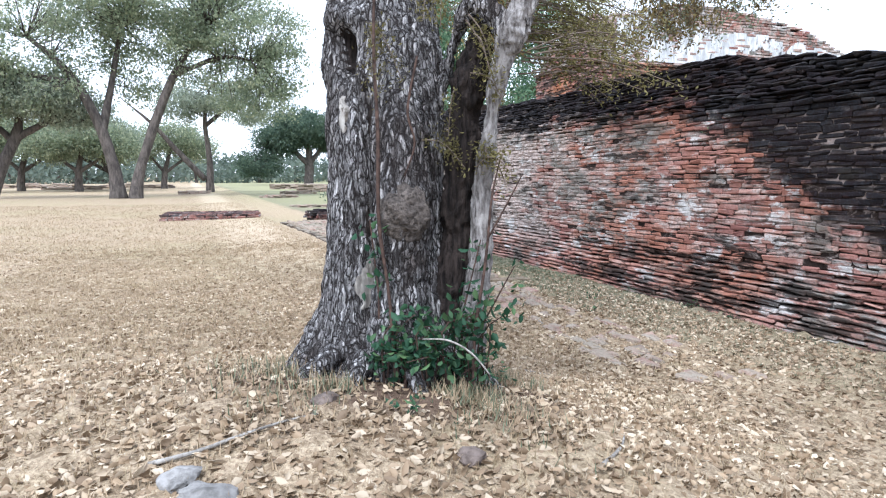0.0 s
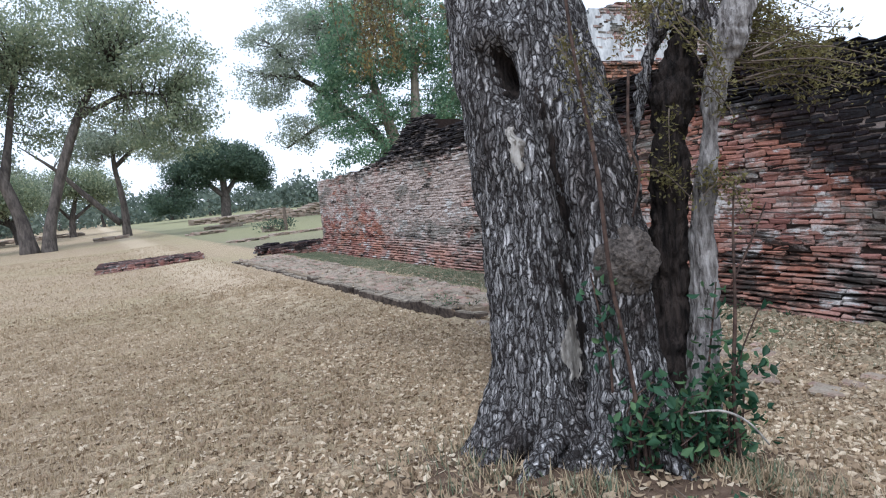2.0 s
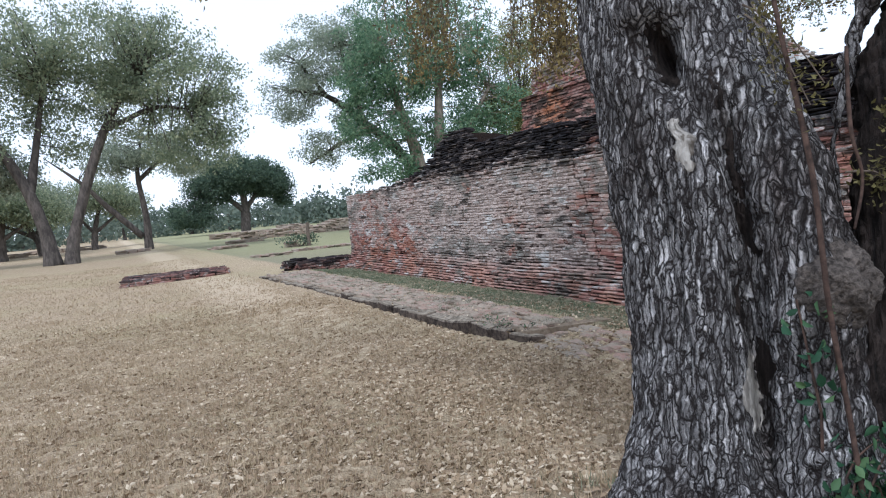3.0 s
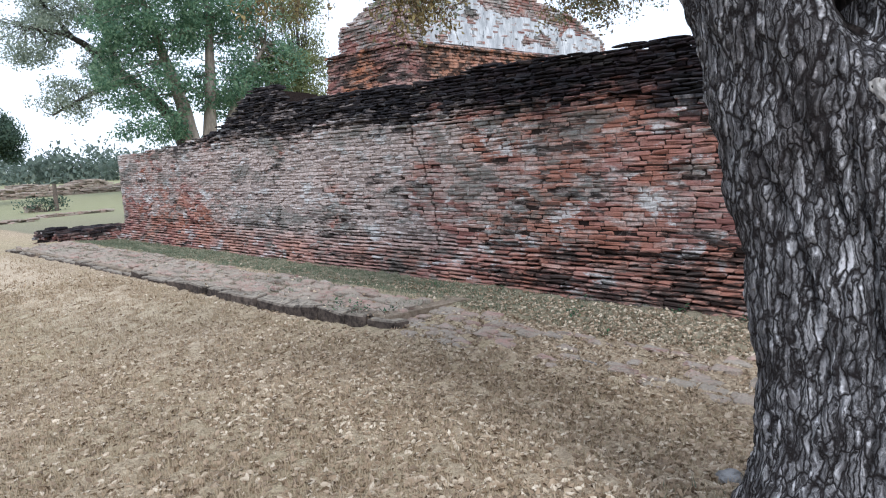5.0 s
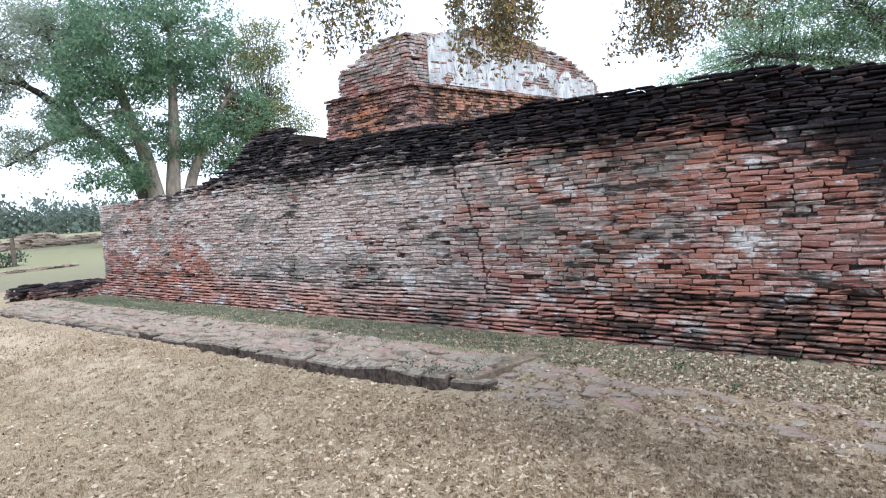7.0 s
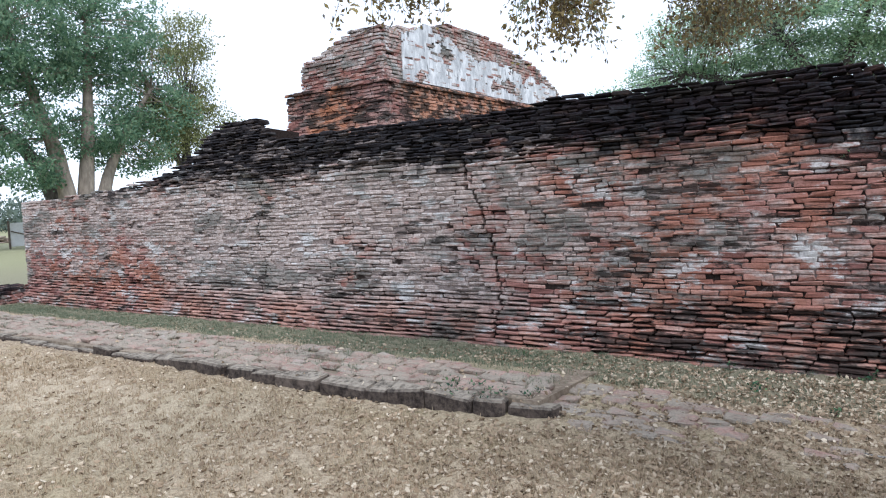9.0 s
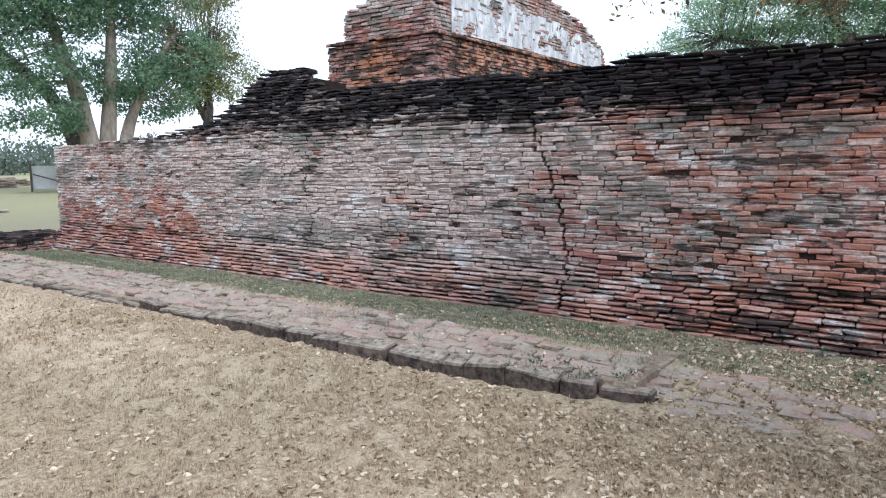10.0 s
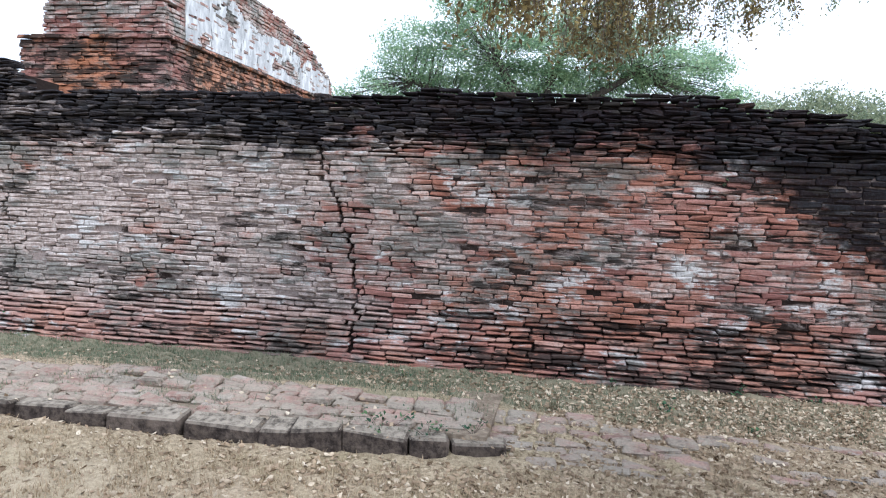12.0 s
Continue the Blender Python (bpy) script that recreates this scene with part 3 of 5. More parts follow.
# ---- the gabled ruin behind the wall ----
def build_ruin():
    rng = np.random.default_rng(5)
    ruin = thing("ruined_chapel", "ruined brick chapel with peeling white plaster on its gable", "ruin", at=(0, 0, 0))
    X0, X1, Y0, Y1 = 9.5, 18.0, 15.05, 17.6
    heap = Heap()

    def body(x0, x1, y0, y1, z0, z1):
        heap.add([(x0, y0, z0), (x1, y0, z0), (x1, y1, z0), (x0, y1, z0), (x0, y0, z1), (x1, y0, z1), (x1, y1, z1), (x0, y1, z1)], BOX_F)
    body(X0 + 0.1, X1 - 0.1, Y0 + 0.1, Y1 - 0.1, -0.2, 4.2)
    bricks, base_bricks = Heap(), Heap()

    def row(p, q, z, h, out):
        p, q = np.array(p, float), np.array(q, float)
        d = q - p
        length = float(np.linalg.norm(d))
        if length < 0.1:
            return
        d /= length
        nrm = np.array((d[1], -d[0]))
        ang = math.atan2(d[1], d[0])
        s = rng.uniform(-0.15, 0)
        while s < length:
            ln = rng.uniform(0.2, 0.32)
            a, b = max(s, 0), min(s + ln, length)
            s += ln + 0.01
            if b - a < 0.05 or rng.random() < 0.01:
                continue
            v, f = worn_brick(b - a, 0.16, h - 0.012, rng, 0.006)
            v = np.asarray(v) @ np.array(Matrix.Rotation(ang, 3, "Z")).T
            c = p + d * (a + b) / 2 + nrm * (out - 0.08 + rng.normal(0, 0.012))
            (base_bricks if z < 4.22 else bricks).add(v + (c[0], c[1], z + h / 2), f)
    z = 1.6
    while z < 5.8:
        base = z < 4.22
        out = 0.14 if base else 0.0
        if 4.12 < z < 4.22:
            out = 0.20
        if z < 3.6:
            out += 0.05 * math.ceil((3.6 - z) / 0.075) * 0.35
        y1 = 17.75 if base else float(np.interp(z, (4.2, 4.8, 5.0, 5.3), (17.4, 17.4, 16.7, 15.9)))
        x1 = 18.2 if base else float(np.interp(z, (4.2, 4.8, 5.4, 5.7, 5.85), (18.2, 17.9, 16.4, 14.2, 12.5)))
        x0 = X0 if z < 5.3 else float(np.interp(z, (5.3, 5.45, 5.85), (9.6, 10.9, 12.4)))
        if z < 5.32:
            row((X0, y1), (X0, Y0 - out + 0.02), z, 0.075, out)
        row((x0 - (out - 0.1 if z < 5.3 else 0), Y0), (x1, Y0), z, 0.075, out)
        if not base:
            body(x0 + 0.08, x1 - 0.1, Y0 + 0.1, Y0 + 0.55, z - 0.001, z + 0.074)
            if z < 5.3:
                body(X0 + 0.08, X0 + 0.6, Y0 + 0.5, y1 - 0.08, z - 0.001, z + 0.073)
        z += 0.075
    part("core", heap.mesh("core", MORTAR), ruin)
    part("brickwork", bricks.mesh("ruin_brickwork", RUIN_BRICK), ruin, "pale lime-washed brick courses", "stuff")
    part("plinth", base_bricks.mesh("ruin_plinth", RUIN_BASE), ruin, "orange brick courses blackened by mould", "stuff")
    # plaster left on the gable: a thin uneven sheet with ragged holes
    ph = Heap()
    nx, nz = 150, 34
    for i in range(nx):
        for j in range(nz):
            x, zz = 10.15 + i * 0.05, 4.30 + j * 0.045
            lim = float(np.interp(x, (10.1, 11.2, 12.4, 14.5, 16.5, 17.6), (5.35, 5.45, 5.25, 5.15, 5.0, 4.7)))
            n = noise.fractal(Vector((x * 0.9, zz * 1.6, 2.0)), 0.8, 2.1, 5)
            if zz + 0.25 * n > lim or n > 0.34:
                continue
            y = Y0 - 0.012 - 0.012 * noise.noise(Vector((x * 2, zz * 2, 0)))
            ph.add([(x, y, zz), (x + 0.05, y, zz), (x + 0.05, y, zz + 0.045), (x, y, zz + 0.045),
                    (x, y + 0.03, zz), (x + 0.05, y + 0.03, zz), (x + 0.05, y + 0.03, zz + 0.045), (x, y + 0.03, zz + 0.045)],
                   [(0, 1, 2, 3), (0, 4, 5, 1), (2, 6, 7, 3), (1, 5, 6, 2), (3, 7, 4, 0)])
    part("plaster", ph.mesh("plaster", PLASTER), ruin, "peeling white lime plaster with grey mould")


PLASTER = simple("old_plaster", (0.40, 0.41, 0.42), (0.74, 0.745, 0.74), 9, bump=0.3, spots=(0.10, 0.105, 0.11), stretch=(1, 1, 0.4))
build_ruin()


# ---- trees ----
def far_tree(name, label, at, limbs, blobs, leaves, size, leaf_mat, seed, droop=0.3, cluster=0.9, bark=None, flat=0.0, group=""):
    """limbs: lists of (x, y, z, r) from the foot; blobs: (x, y, z, rx, ry, rz, share) of the crown."""
    rng = np.random.default_rng(seed)
    tree = thing(name, label, "tree", group, at=at)
    bark = bark or DARK_TRUNK
    tips = []
    for i, limb in enumerate(limbs):
        p, r = smooth_path(limb, 14)
        part("trunk" if i == 0 else "limb", mesh("limb", *tube(p, r, 9, 0.25), bark, True), tree)
        tips += [np.array(q) for q in p[6:]]
    total = sum(b[6] for b in blobs)
    cen, twigs = [], Heap()
    tips = np.array(tips)
    for bx, by, bz, rx, ry, rz, share in blobs:
        n = max(3, int(leaves * share / total / 70))
        for _ in range(n):
            d = rng.normal(0, 1, 3)
            d /= np.linalg.norm(d)
            rad = rng.uniform(0.25, 1.0) ** 0.5
            if d[2] < -0.3:
                rad *= 0.75
            c = np.array((bx, by, bz)) + d * rad * np.array((rx, ry, rz))
            near = tips[np.argmin(((tips - c) ** 2).sum(1))]
            if rng.random() < 0.5:
                midp = (near + c) / 2 + rng.normal(0, 0.25, 3)
                pp, rr = smooth_path([(*near, 0.045), (*midp, 0.03), (*c, 0.012)], 5)
                twigs.add(*tube(pp, rr, 4, 0, False))
            k = rng.normal(0, 1, (70, 3))
            k *= (rng.random((70, 1)) ** 0.5 * 1.75) / np.linalg.norm(k, axis=1)[:, None]
            k *= np.array((cluster, cluster, cluster * (0.62 - 0.3 * flat)))
            if droop:
                k[:, 2] -= droop * rng.random(70) * 1.5 * cluster
            cen.append(c + k)
    part("branchwork", twigs.mesh("branchwork", bark), tree, "", "stuff")
    part("crown", leaf_mesh("crown", np.concatenate(cen), size, leaf_mat, rng, droop, flat), tree, "", "stuff")
    return tree


G0 = -0.11
# spreading tree with two crossing trunks in the field
far_tree("field_tree", "spreading olive-green tree with two leaning trunks on dry grass", (-3.8, 52.0, G0),
         [[(-0.5, 0, -0.3, 0.62), (-0.7, 0, 2, 0.40), (-1.5, 0, 5.0, 0.34), (-3.2, 0.3, 8.3, 0.25), (-5.5, 0.5, 10.5, 0.14)],
          [(0.5, 0, -0.3, 0.55), (0.8, 0, 1.5, 0.36), (2.0, 0, 5.2, 0.32), (3.6, 0, 9.0, 0.24), (5.6, 0, 12.0, 0.12)],
          [(-1.3, 0, 4.5, 0.3), (-0.6, 0.5, 8, 0.22), (0.2, 0.6, 12, 0.1)],
          [(-2.8, 0.2, 7.6, 0.2), (-6.5, 0, 8.3, 0.15), (-9.5, 0, 9.5, 0.06)],
          [(3.3, 0, 8.4, 0.2), (6.5, 0, 9.8, 0.14), (9.0, 0, 9.6, 0.05)]],
         [(-5.5, 0, 12.2, 5.5, 5, 3.4, 1.5), (2.2, 0, 14.0, 5.5, 5, 3.0, 1.5), (7.2, 0, 11.5, 3.8, 4, 3.4, 1.0), (-8.5, 0, 9.0, 3.2, 3, 2.6, 0.6),
          (-1.5, 2, 11.0, 4.0, 3, 2.0, 0.6), (9.4, 0, 8.6, 2.2, 2.5, 2.4, 0.5), (1.5, 1, 11.2, 5.0, 3, 2.2, 0.7), (-4.5, 1, 8.6, 3.5, 3, 1.8, 0.5), (6.0, 0, 14.2, 3.6, 3.5, 2.2, 0.6), (-10.5, 0, 11.5, 3, 3, 2.6, 0.5),
          (-5.0, 0, 7.2, 3.6, 3, 2.0, 0.6), (-9.0, 0, 6.2, 2.8, 3, 2.2, 0.5), (1.2, 1.5, 8.4, 3.2, 2, 2.0, 0.5), (7.6, 0, 7.6, 2.4, 3, 2.6, 0.6), (9.8, 0, 6.8, 1.6, 2.2, 1.8, 0.3), (-1.5, 0, 13.2, 4.5, 4, 3.0, 1.0), (4.5, 0, 9.8, 2.6, 3, 2.4, 0.6),
          (4.2, 0, 13.2, 4.6, 4, 3.8, 1.4), (9.2, 0, 11.6, 3.2, 3.4, 3.6, 1.0), (10.6, 0, 9.4, 2.0, 2.4, 2.8, 0.5)],
         60000, 0.23, L_OLIVE, 21, 0.55, 0.62)
# slim tree with a long leaning limb
far_tree("slim_tree", "slim sparse tree with a long leaning limb", (2.0, 66.0, G0),
         [[(0, 0, -0.3, 0.42), (0.1, 0, 3, 0.26), (-0.2, 0, 6.5, 0.2), (0.4, 0, 9.5, 0.08)],
          [(-0.3, 0, 1.2, 0.28), (-2.5, 0, 3.6, 0.24), (-4.5, 0, 6.0, 0.16), (-7.0, 0, 8.2, 0.03)],
          [(-0.1, 0, 6.0, 0.2), (2.6, 0, 8.2, 0.14), (4.6, 0, 7.4, 0.07)]],
         [(0.4, 0, 8.8, 4.2, 3, 1.7, 1), (3.6, 0, 7.4, 1.8, 2, 1.5, 0.4), (-2.2, 0, 8.0, 2.0, 2, 1.6, 0.4)],
         10000, 0.24, L_GREY, 22, 0.8, 0.6)
# dome-shaped dark tree far off
far_tree("dome_tree", "dark dome-shaped tree far across the field", (20.0, 122.0, G0),
         [[(0, 0, -0.5, 0.9), (0.4, 0, 4, 0.7), (0, 0, 8, 0.4)], [(0.2, 0, 3.5, 0.5), (3.5, 0, 7.5, 0.3), (5.5, 0, 9, 0.2)], [(0.2, 0, 3.5, 0.5), (-3.5, 0, 7, 0.3), (-5.5, 0, 8.5, 0.2)]],
         [(0.0, 0, 9.6, 7.6, 6, 3.6, 2.4), (4.6, 0, 8.2, 4.0, 4, 3.0, 1.0), (-4.8, 0, 7.6, 4.2, 4, 3.2, 1.0), (-8.5, 0, 3.6, 4.0, 4, 2.6, 0.7), (7.0, 0, 6.2, 1.8, 2, 2.0, 0.3)],
         40000, 0.42, L_DARK, 23, 0.45, 0.9)
# trees at the field's edge
far_tree("leaning_tree", "low dark tree with a leaning forked trunk", (-12.5, 54.0, G0),
         [[(0, 0, -0.3, 0.55), (1.0, 0, 2.2, 0.42), (2.0, 0, 4.3, 0.34), (2.2, 0, 5.6, 0.2)], [(1.9, 0, 4.0, 0.26), (3.6, 0, 5.0, 0.2), (5.2, 0, 5.4, 0.1)], [(1.8, 0, 3.8, 0.24), (0.4, 0, 5.2, 0.18), (-1.4, 0, 6.0, 0.08)]],
         [(2.5, 0, 7.0, 4.2, 3.5, 1.8, 1.2), (-1.0, 0, 7.4, 3.4, 3, 1.8, 0.8), (5.6, 0, 6.0, 2.2, 2, 1.3, 0.4)],
         26000, 0.22, L_GREY, 24, 0.55, 0.65)
for i, (px, py, h, lean) in enumerate(((-9.8, 76, 6.5, 0.4), (-7.2, 84, 7.5, -2.2), (-15.5, 80, 7.0, 0.8), (-21, 70, 8.0, -0.6), (-2.5, 92, 7.5, 0.9))):
    far_tree("field_edge_tree", "low tree with grey-green drooping leaves at the field edge", (px, py, G0),
             [[(0, 0, -0.3, 0.42), (0.2 * lean, 0, 2.0, 0.32), (lean, 0, 0.62 * h, 0.2)], [(0.2 * lean, 0, 1.9, 0.22), (lean + 2.6, 0, 0.6 * h, 0.1)], [(0.2 * lean, 0, 1.9, 0.22), (lean - 2.6, 0, 0.58 * h, 0.1)]],
             [(lean, 0, 0.85 * h, 4.6, 3.5, 0.24 * h, 1.2), (lean + 2.8, 0, 0.68 * h, 2.6, 2.5, 0.2 * h, 0.6), (lean - 3, 0, 0.68 * h, 2.6, 2.5, 0.2 * h, 0.6)],
             17000, 0.28, L_GREY if i % 2 else L_OLIVE, 30 + i, 0.5, 0.9, group="trees along the field edge")
# tall grey-green tree and dense green tree beyond the wall's end
far_tree("pale_tree", "tall pale grey-green tree with open crooked boughs", (17.0, 58.0, G0),
         [[(8.0, 0, 0, 0.6), (6.0, 0, 6, 0.45), (2.2, 0, 9.5, 0.34), (-0.5, 0, 11.5, 0.2), (-3.5, 0, 12.0, 0.08)], [(3.0, 0, 8.6, 0.28), (0.5, 0, 7.6, 0.18), (-2.4, 0, 6.0, 0.07)],
          [(2.6, 0, 9.2, 0.3), (1.6, 0, 13, 0.2), (1.0, 0, 16.5, 0.08)], [(-0.4, 0, 11.4, 0.18), (-2.6, 0, 14.2, 0.08)]],
         [(-0.5, 0, 14.6, 4.6, 4, 3.2, 1.3), (-3.2, 0, 11.2, 2.8, 3, 2.2, 0.6), (2.6, 0, 16.0, 3.4, 4, 2.6, 0.8), (-1.2, 0, 7.0, 2.2, 2, 1.6, 0.35), (1.6, 0, 9.6, 2.0, 2, 1.8, 0.3)],
         24000, 0.22, L_GREY, 41, 0.2, 0.6)
far_tree("dense_tree", "dense leafy green tree with several trunks behind the wall", (22.6, 52.0, G0),
         [[(-0.4, 0, -0.3, 0.7), (-0.7, 0, 4, 0.55), (-2.0, 0, 9, 0.35), (-3.5, 0, 14, 0.15)], [(0.5, 0, -0.3, 0.7), (0.7, 0, 4, 0.5), (1.2, 0, 9, 0.35), (1.5, 0, 15, 0.12)], [(1.4, 0, -0.3, 0.5), (2.0, 0, 4, 0.4), (4.0, 0, 8, 0.25), (6, 0, 11, 0.1)]],
         [(-2.5, 0, 13.0, 4.6, 4.5, 5.6, 2.4), (1.8, 0, 14.5, 4.4, 4.5, 5.2, 2.2), (5.6, 0, 9.6, 3.6, 4, 3.8, 1.1), (-4.6, 0, 8.0, 3.0, 3.5, 3.0, 0.8), (1.0, 0, 7.6, 3.6, 3.5, 2.2, 0.8), (-3.5, 0, 5.2, 3.2, 3, 1.8, 0.5), (4.0, 0, 6.2, 2.6, 3, 1.8, 0.4), (-5.0, 0, 12.0, 2.8, 3, 3.0, 0.6)],
         41000, 0.27, L_GREEN, 42, 0.3, 0.6, bark=FAR_PALE)
far_tree("yellow_green_tree", "yellow-green tree with feathery leaves behind the wall", (32.0, 53.5, G0),
         [[(0, 0, -0.3, 0.5), (0.2, 0, 5, 0.4), (0.4, 0, 9, 0.2)], [(0.2, 0, 5, 0.3), (-2.5, 0, 9, 0.12)]],
         [(-0.5, 0, 11.5, 3.6, 3, 4.6, 1.2), (1.8, 0, 9.0, 3.0, 2.5, 3.0, 0.7), (-2.0, 0, 7.6, 2.6, 2.5, 2.4, 0.5), (0.5, 0, 15.5, 2.4, 2.5, 2.6, 0.5)],
         16000, 0.24, L_YELLOW, 43, 0.45, 0.7)
# broad raintree behind the wall
far_tree("raintree", "broad raintree with layered green crown behind the brick wall", (58.0, 11.0, G0),
         [[(0, 0, -0.3, 1.1), (0, 0.4, 6, 0.9), (-0.5, 1.2, 9, 0.6), (-1, 3.5, 13, 0.3)], [(0, 0.3, 6, 0.6), (0, -3, 9.5, 0.45), (0, -8, 12.5, 0.2)], [(0, 0.4, 6.5, 0.55), (0, 5, 9.6, 0.4), (0, 11, 11.5, 0.15)],
          [(0, 0, 7, 0.5), (0, -1, 12, 0.3), (0, -3, 16, 0.12)]],
         [(0, 8.5, 12.6, 5, 6.5, 2.0, 1.2), (0, 14.5, 9.6, 4, 5, 1.8, 0.9), (0, 9, 9.6, 3, 5, 1.5, 0.6), (0, 3, 16.0, 5, 6.5, 2.2, 1.3), (0, -5, 15.5, 5, 6.5, 2.2, 1.2), (0, -11, 12.5, 5, 5.5, 2.0, 1.0), (0, -15.5, 9.6, 4, 4, 1.8, 0.7), (0, 0, 11.0, 4, 6, 1.4, 0.5), (0, 6, 18.5, 4, 4.5, 1.6, 0.6), (2, 4, 9.6, 4, 7, 1.3, 0.7), (2, -6, 9.8, 4, 7, 1.3, 0.7), (3, 12, 12.2, 4, 5, 1.5, 0.5), (2, 3, 11.8, 4, 6, 1.5, 0.9), (2, -5, 12.0, 4, 6, 1.5, 0.9), (2, -12, 10.2, 4, 5, 1.4, 0.6), (0, -1, 13.6, 5, 8, 1.8, 1.2), (0, 10, 14.8, 4, 5, 1.8, 0.8), (0, -8, 13.5, 4, 6, 1.8, 0.8)],
         84000, 0.27, L_RAIN, 44, 0.05, 0.72, flat=0.25)
far_tree("low_tree", "low grey-green trees behind the wall", (52.0, -9.0, G0),
         [[(0, 0, -0.3, 0.5), (0, 0.3, 4, 0.4), (0, 0, 7, 0.2)], [(0, 0.2, 3.6, 0.3), (0, 3.4, 6.4, 0.1)]],
         [(0, 0, 8.0, 4, 5, 2.2, 1), (0, -5, 7.0, 4, 4, 2.0, 0.7)], 20000, 0.28, L_OLIVE, 45, 0.3, 0.9)


def build_treeline():
    """The far edge of the park: a belt of bushes and trees."""
    rng = np.random.default_rng(50)
    cen, stems = [], Heap()
    for a in np.linspace(-50, 62, 120):
        dist = rng.uniform(150, 215)
        h = rng.uniform(4.0, 7.5)
        cx, cy = dist * math.sin(radians(a)), dist * math.cos(radians(a))
        stems.add(*tube([(cx, cy, G0 - 0.3), (cx + rng.normal(0, 0.4), cy, h * 0.6)], [0.4, 0.2], 6))
        for _ in range(12):
            c = np.array((cx, cy, 0)) + rng.normal(0, 1, 3) * (3.2, 3.2, 0) + (0, 0, rng.uniform(0.05, 0.9) * h)
            cen.append(c + rng.normal(0, 1, (38, 3)) * (1.7, 1.7, 1.1))
    belt = thing("far_woods", "belt of hazy green trees along the horizon", "woods", kind="stuff")
    part("trunks", stems.mesh("trunks", DARK_TRUNK), belt, "", "stuff")
    part("crowns", leaf_mesh("crowns", np.concatenate(cen), 1.15, L_FAR, rng, 0.2), belt, "", "stuff")


build_treeline()


# ---- the old tree on its mound ----
AX = np.array((-0.30, 0.954))  # long axis of the trunk's section
TRUNK = np.array([  # z, centre x, y, half length, half width
    (0.05, 0.97, 3.46, 0.74, 0.62), (0.30, 0.98, 3.48, 0.60, 0.50), (0.48, 0.98, 3.50, 0.50, 0.42), (0.70, 0.98, 3.51, 0.42, 0.33), (1.00, 0.98, 3.52, 0.395, 0.28),
    (1.35, 0.99, 3.56, 0.41, 0.255), (1.65, 1.00, 3.64, 0.40, 0.27), (2.00, 1.03, 3.78, 0.375, 0.29), (2.40, 1.06, 3.92, 0.35, 0.29), (3.0, 1.1, 4.1, 0.30, 0.27), (3.8, 1.2, 4.35, 0.25, 0.24)])


def bump_at(phi, z, p0, z0, wp, wz):
    d = (phi - p0 + math.pi) % (2 * math.pi) - math.pi
    return math.exp(-(d / wp) ** 2 - ((z - z0) / wz) ** 2)


def bark_relief(p, k=1.0):
    """Plates and furrows of the bark at a place on the trunk."""
    q = Vector((p[0] * 20, p[1] * 20, p[2] * 5.5))
    q += 0.5 * noise.noise_vector(Vector(p) * 3.5)
    d, _ = noise.voronoi(q * 1.5)
    crack = min(1.0, (d[1] - d[0]) * 2.6)
    return k * (0.010 * crack - 0.010 + 0.022 * noise.noise(Vector(p) * 5) + 0.006 * noise.noise(Vector(p) * 28))


def trunk_point(phi, z, relief=True):
    """phi is measured from the +x axis; returns a place on the trunk's skin."""
    zc = [float(np.interp(z, TRUNK[:, 0], TRUNK[:, i])) for i in range(1, 5)]
    u = np.array((math.cos(phi), math.sin(phi)))
    along = float(u @ AX)
    a, b = zc[2], zc[3]
    r = 1 / math.sqrt((along / a) ** 2 + (1 - along ** 2) / b ** 2)
    root = max(0.0, 0.75 - z) / 0.75
    r *= 1 + root * 0.22 * math.sin(5 * phi + 0.6) + 0.05 * math.sin(3 * phi + z * 1.3)
    front = radians(-122)
    r -= 0.22 * bump_at(phi, z, front, 0.90, 0.25, 0.40)           # hollow between two roots
    r -= 0.22 * bump_at(phi, z, radians(-145), 2.04, 0.20, 0.13)   # knothole
    r += 0.085 * bump_at(phi, z, radians(-147), 2.22, 0.42, 0.08)   # its swollen lip
    r += 0.035 * bump_at(phi, z, radians(-185), 2.02, 0.22, 0.22)
    for p0, z0, dep, wp, wz in ((-98, 1.1, 0.07, 0.07, 0.7), (-150, 1.0, 0.035, 0.05, 0.5), (-172, 1.3, 0.03, 0.05, 0.6), (-108, 1.9, 0.06, 0.07, 0.4), (-131, 1.6, 0.04, 0.06, 0.35), (165, 1.2, 0.03, 0.05, 0.6), (140, 1.5, 0.03, 0.05, 0.6)):
        r -= dep * bump_at(phi + 0.18 * math.sin(3 * z + p0), z, radians(p0), z0, wp, wz)
    r -= 0.08 * bump_at(phi, z, radians(-118), 1.42, 0.16, 0.13)
    r -= 0.09 * bump_at(phi, z, radians(-115), 1.64, 0.18, 0.14)
    r -= 0.07 * bump_at(phi, z, radians(-135), 1.18, 0.15, 0.12)
    r -= 0.05 * bump_at(phi, z, radians(-105), 1.72, 0.10, 0.08)
    p = np.array((zc[0] + u[0] * r, zc[1] + u[1] * r, z))
    if relief:
        h = bark_relief(p, 1.1)
        p[:2] += u * h
    return p


def rough_tube(points, n, sides, k=1.0):
    path, rad = smooth_path(points, n)
    verts, faces = tube(path, rad, sides, 0.12)
    out = []
    for i, v in enumerate(verts):
        c = Vector(path[i // sides])
        d = (Vector(v) - c).normalized()
        out.append(Vector(v) + d * bark_relief(v, k))
    return out, faces


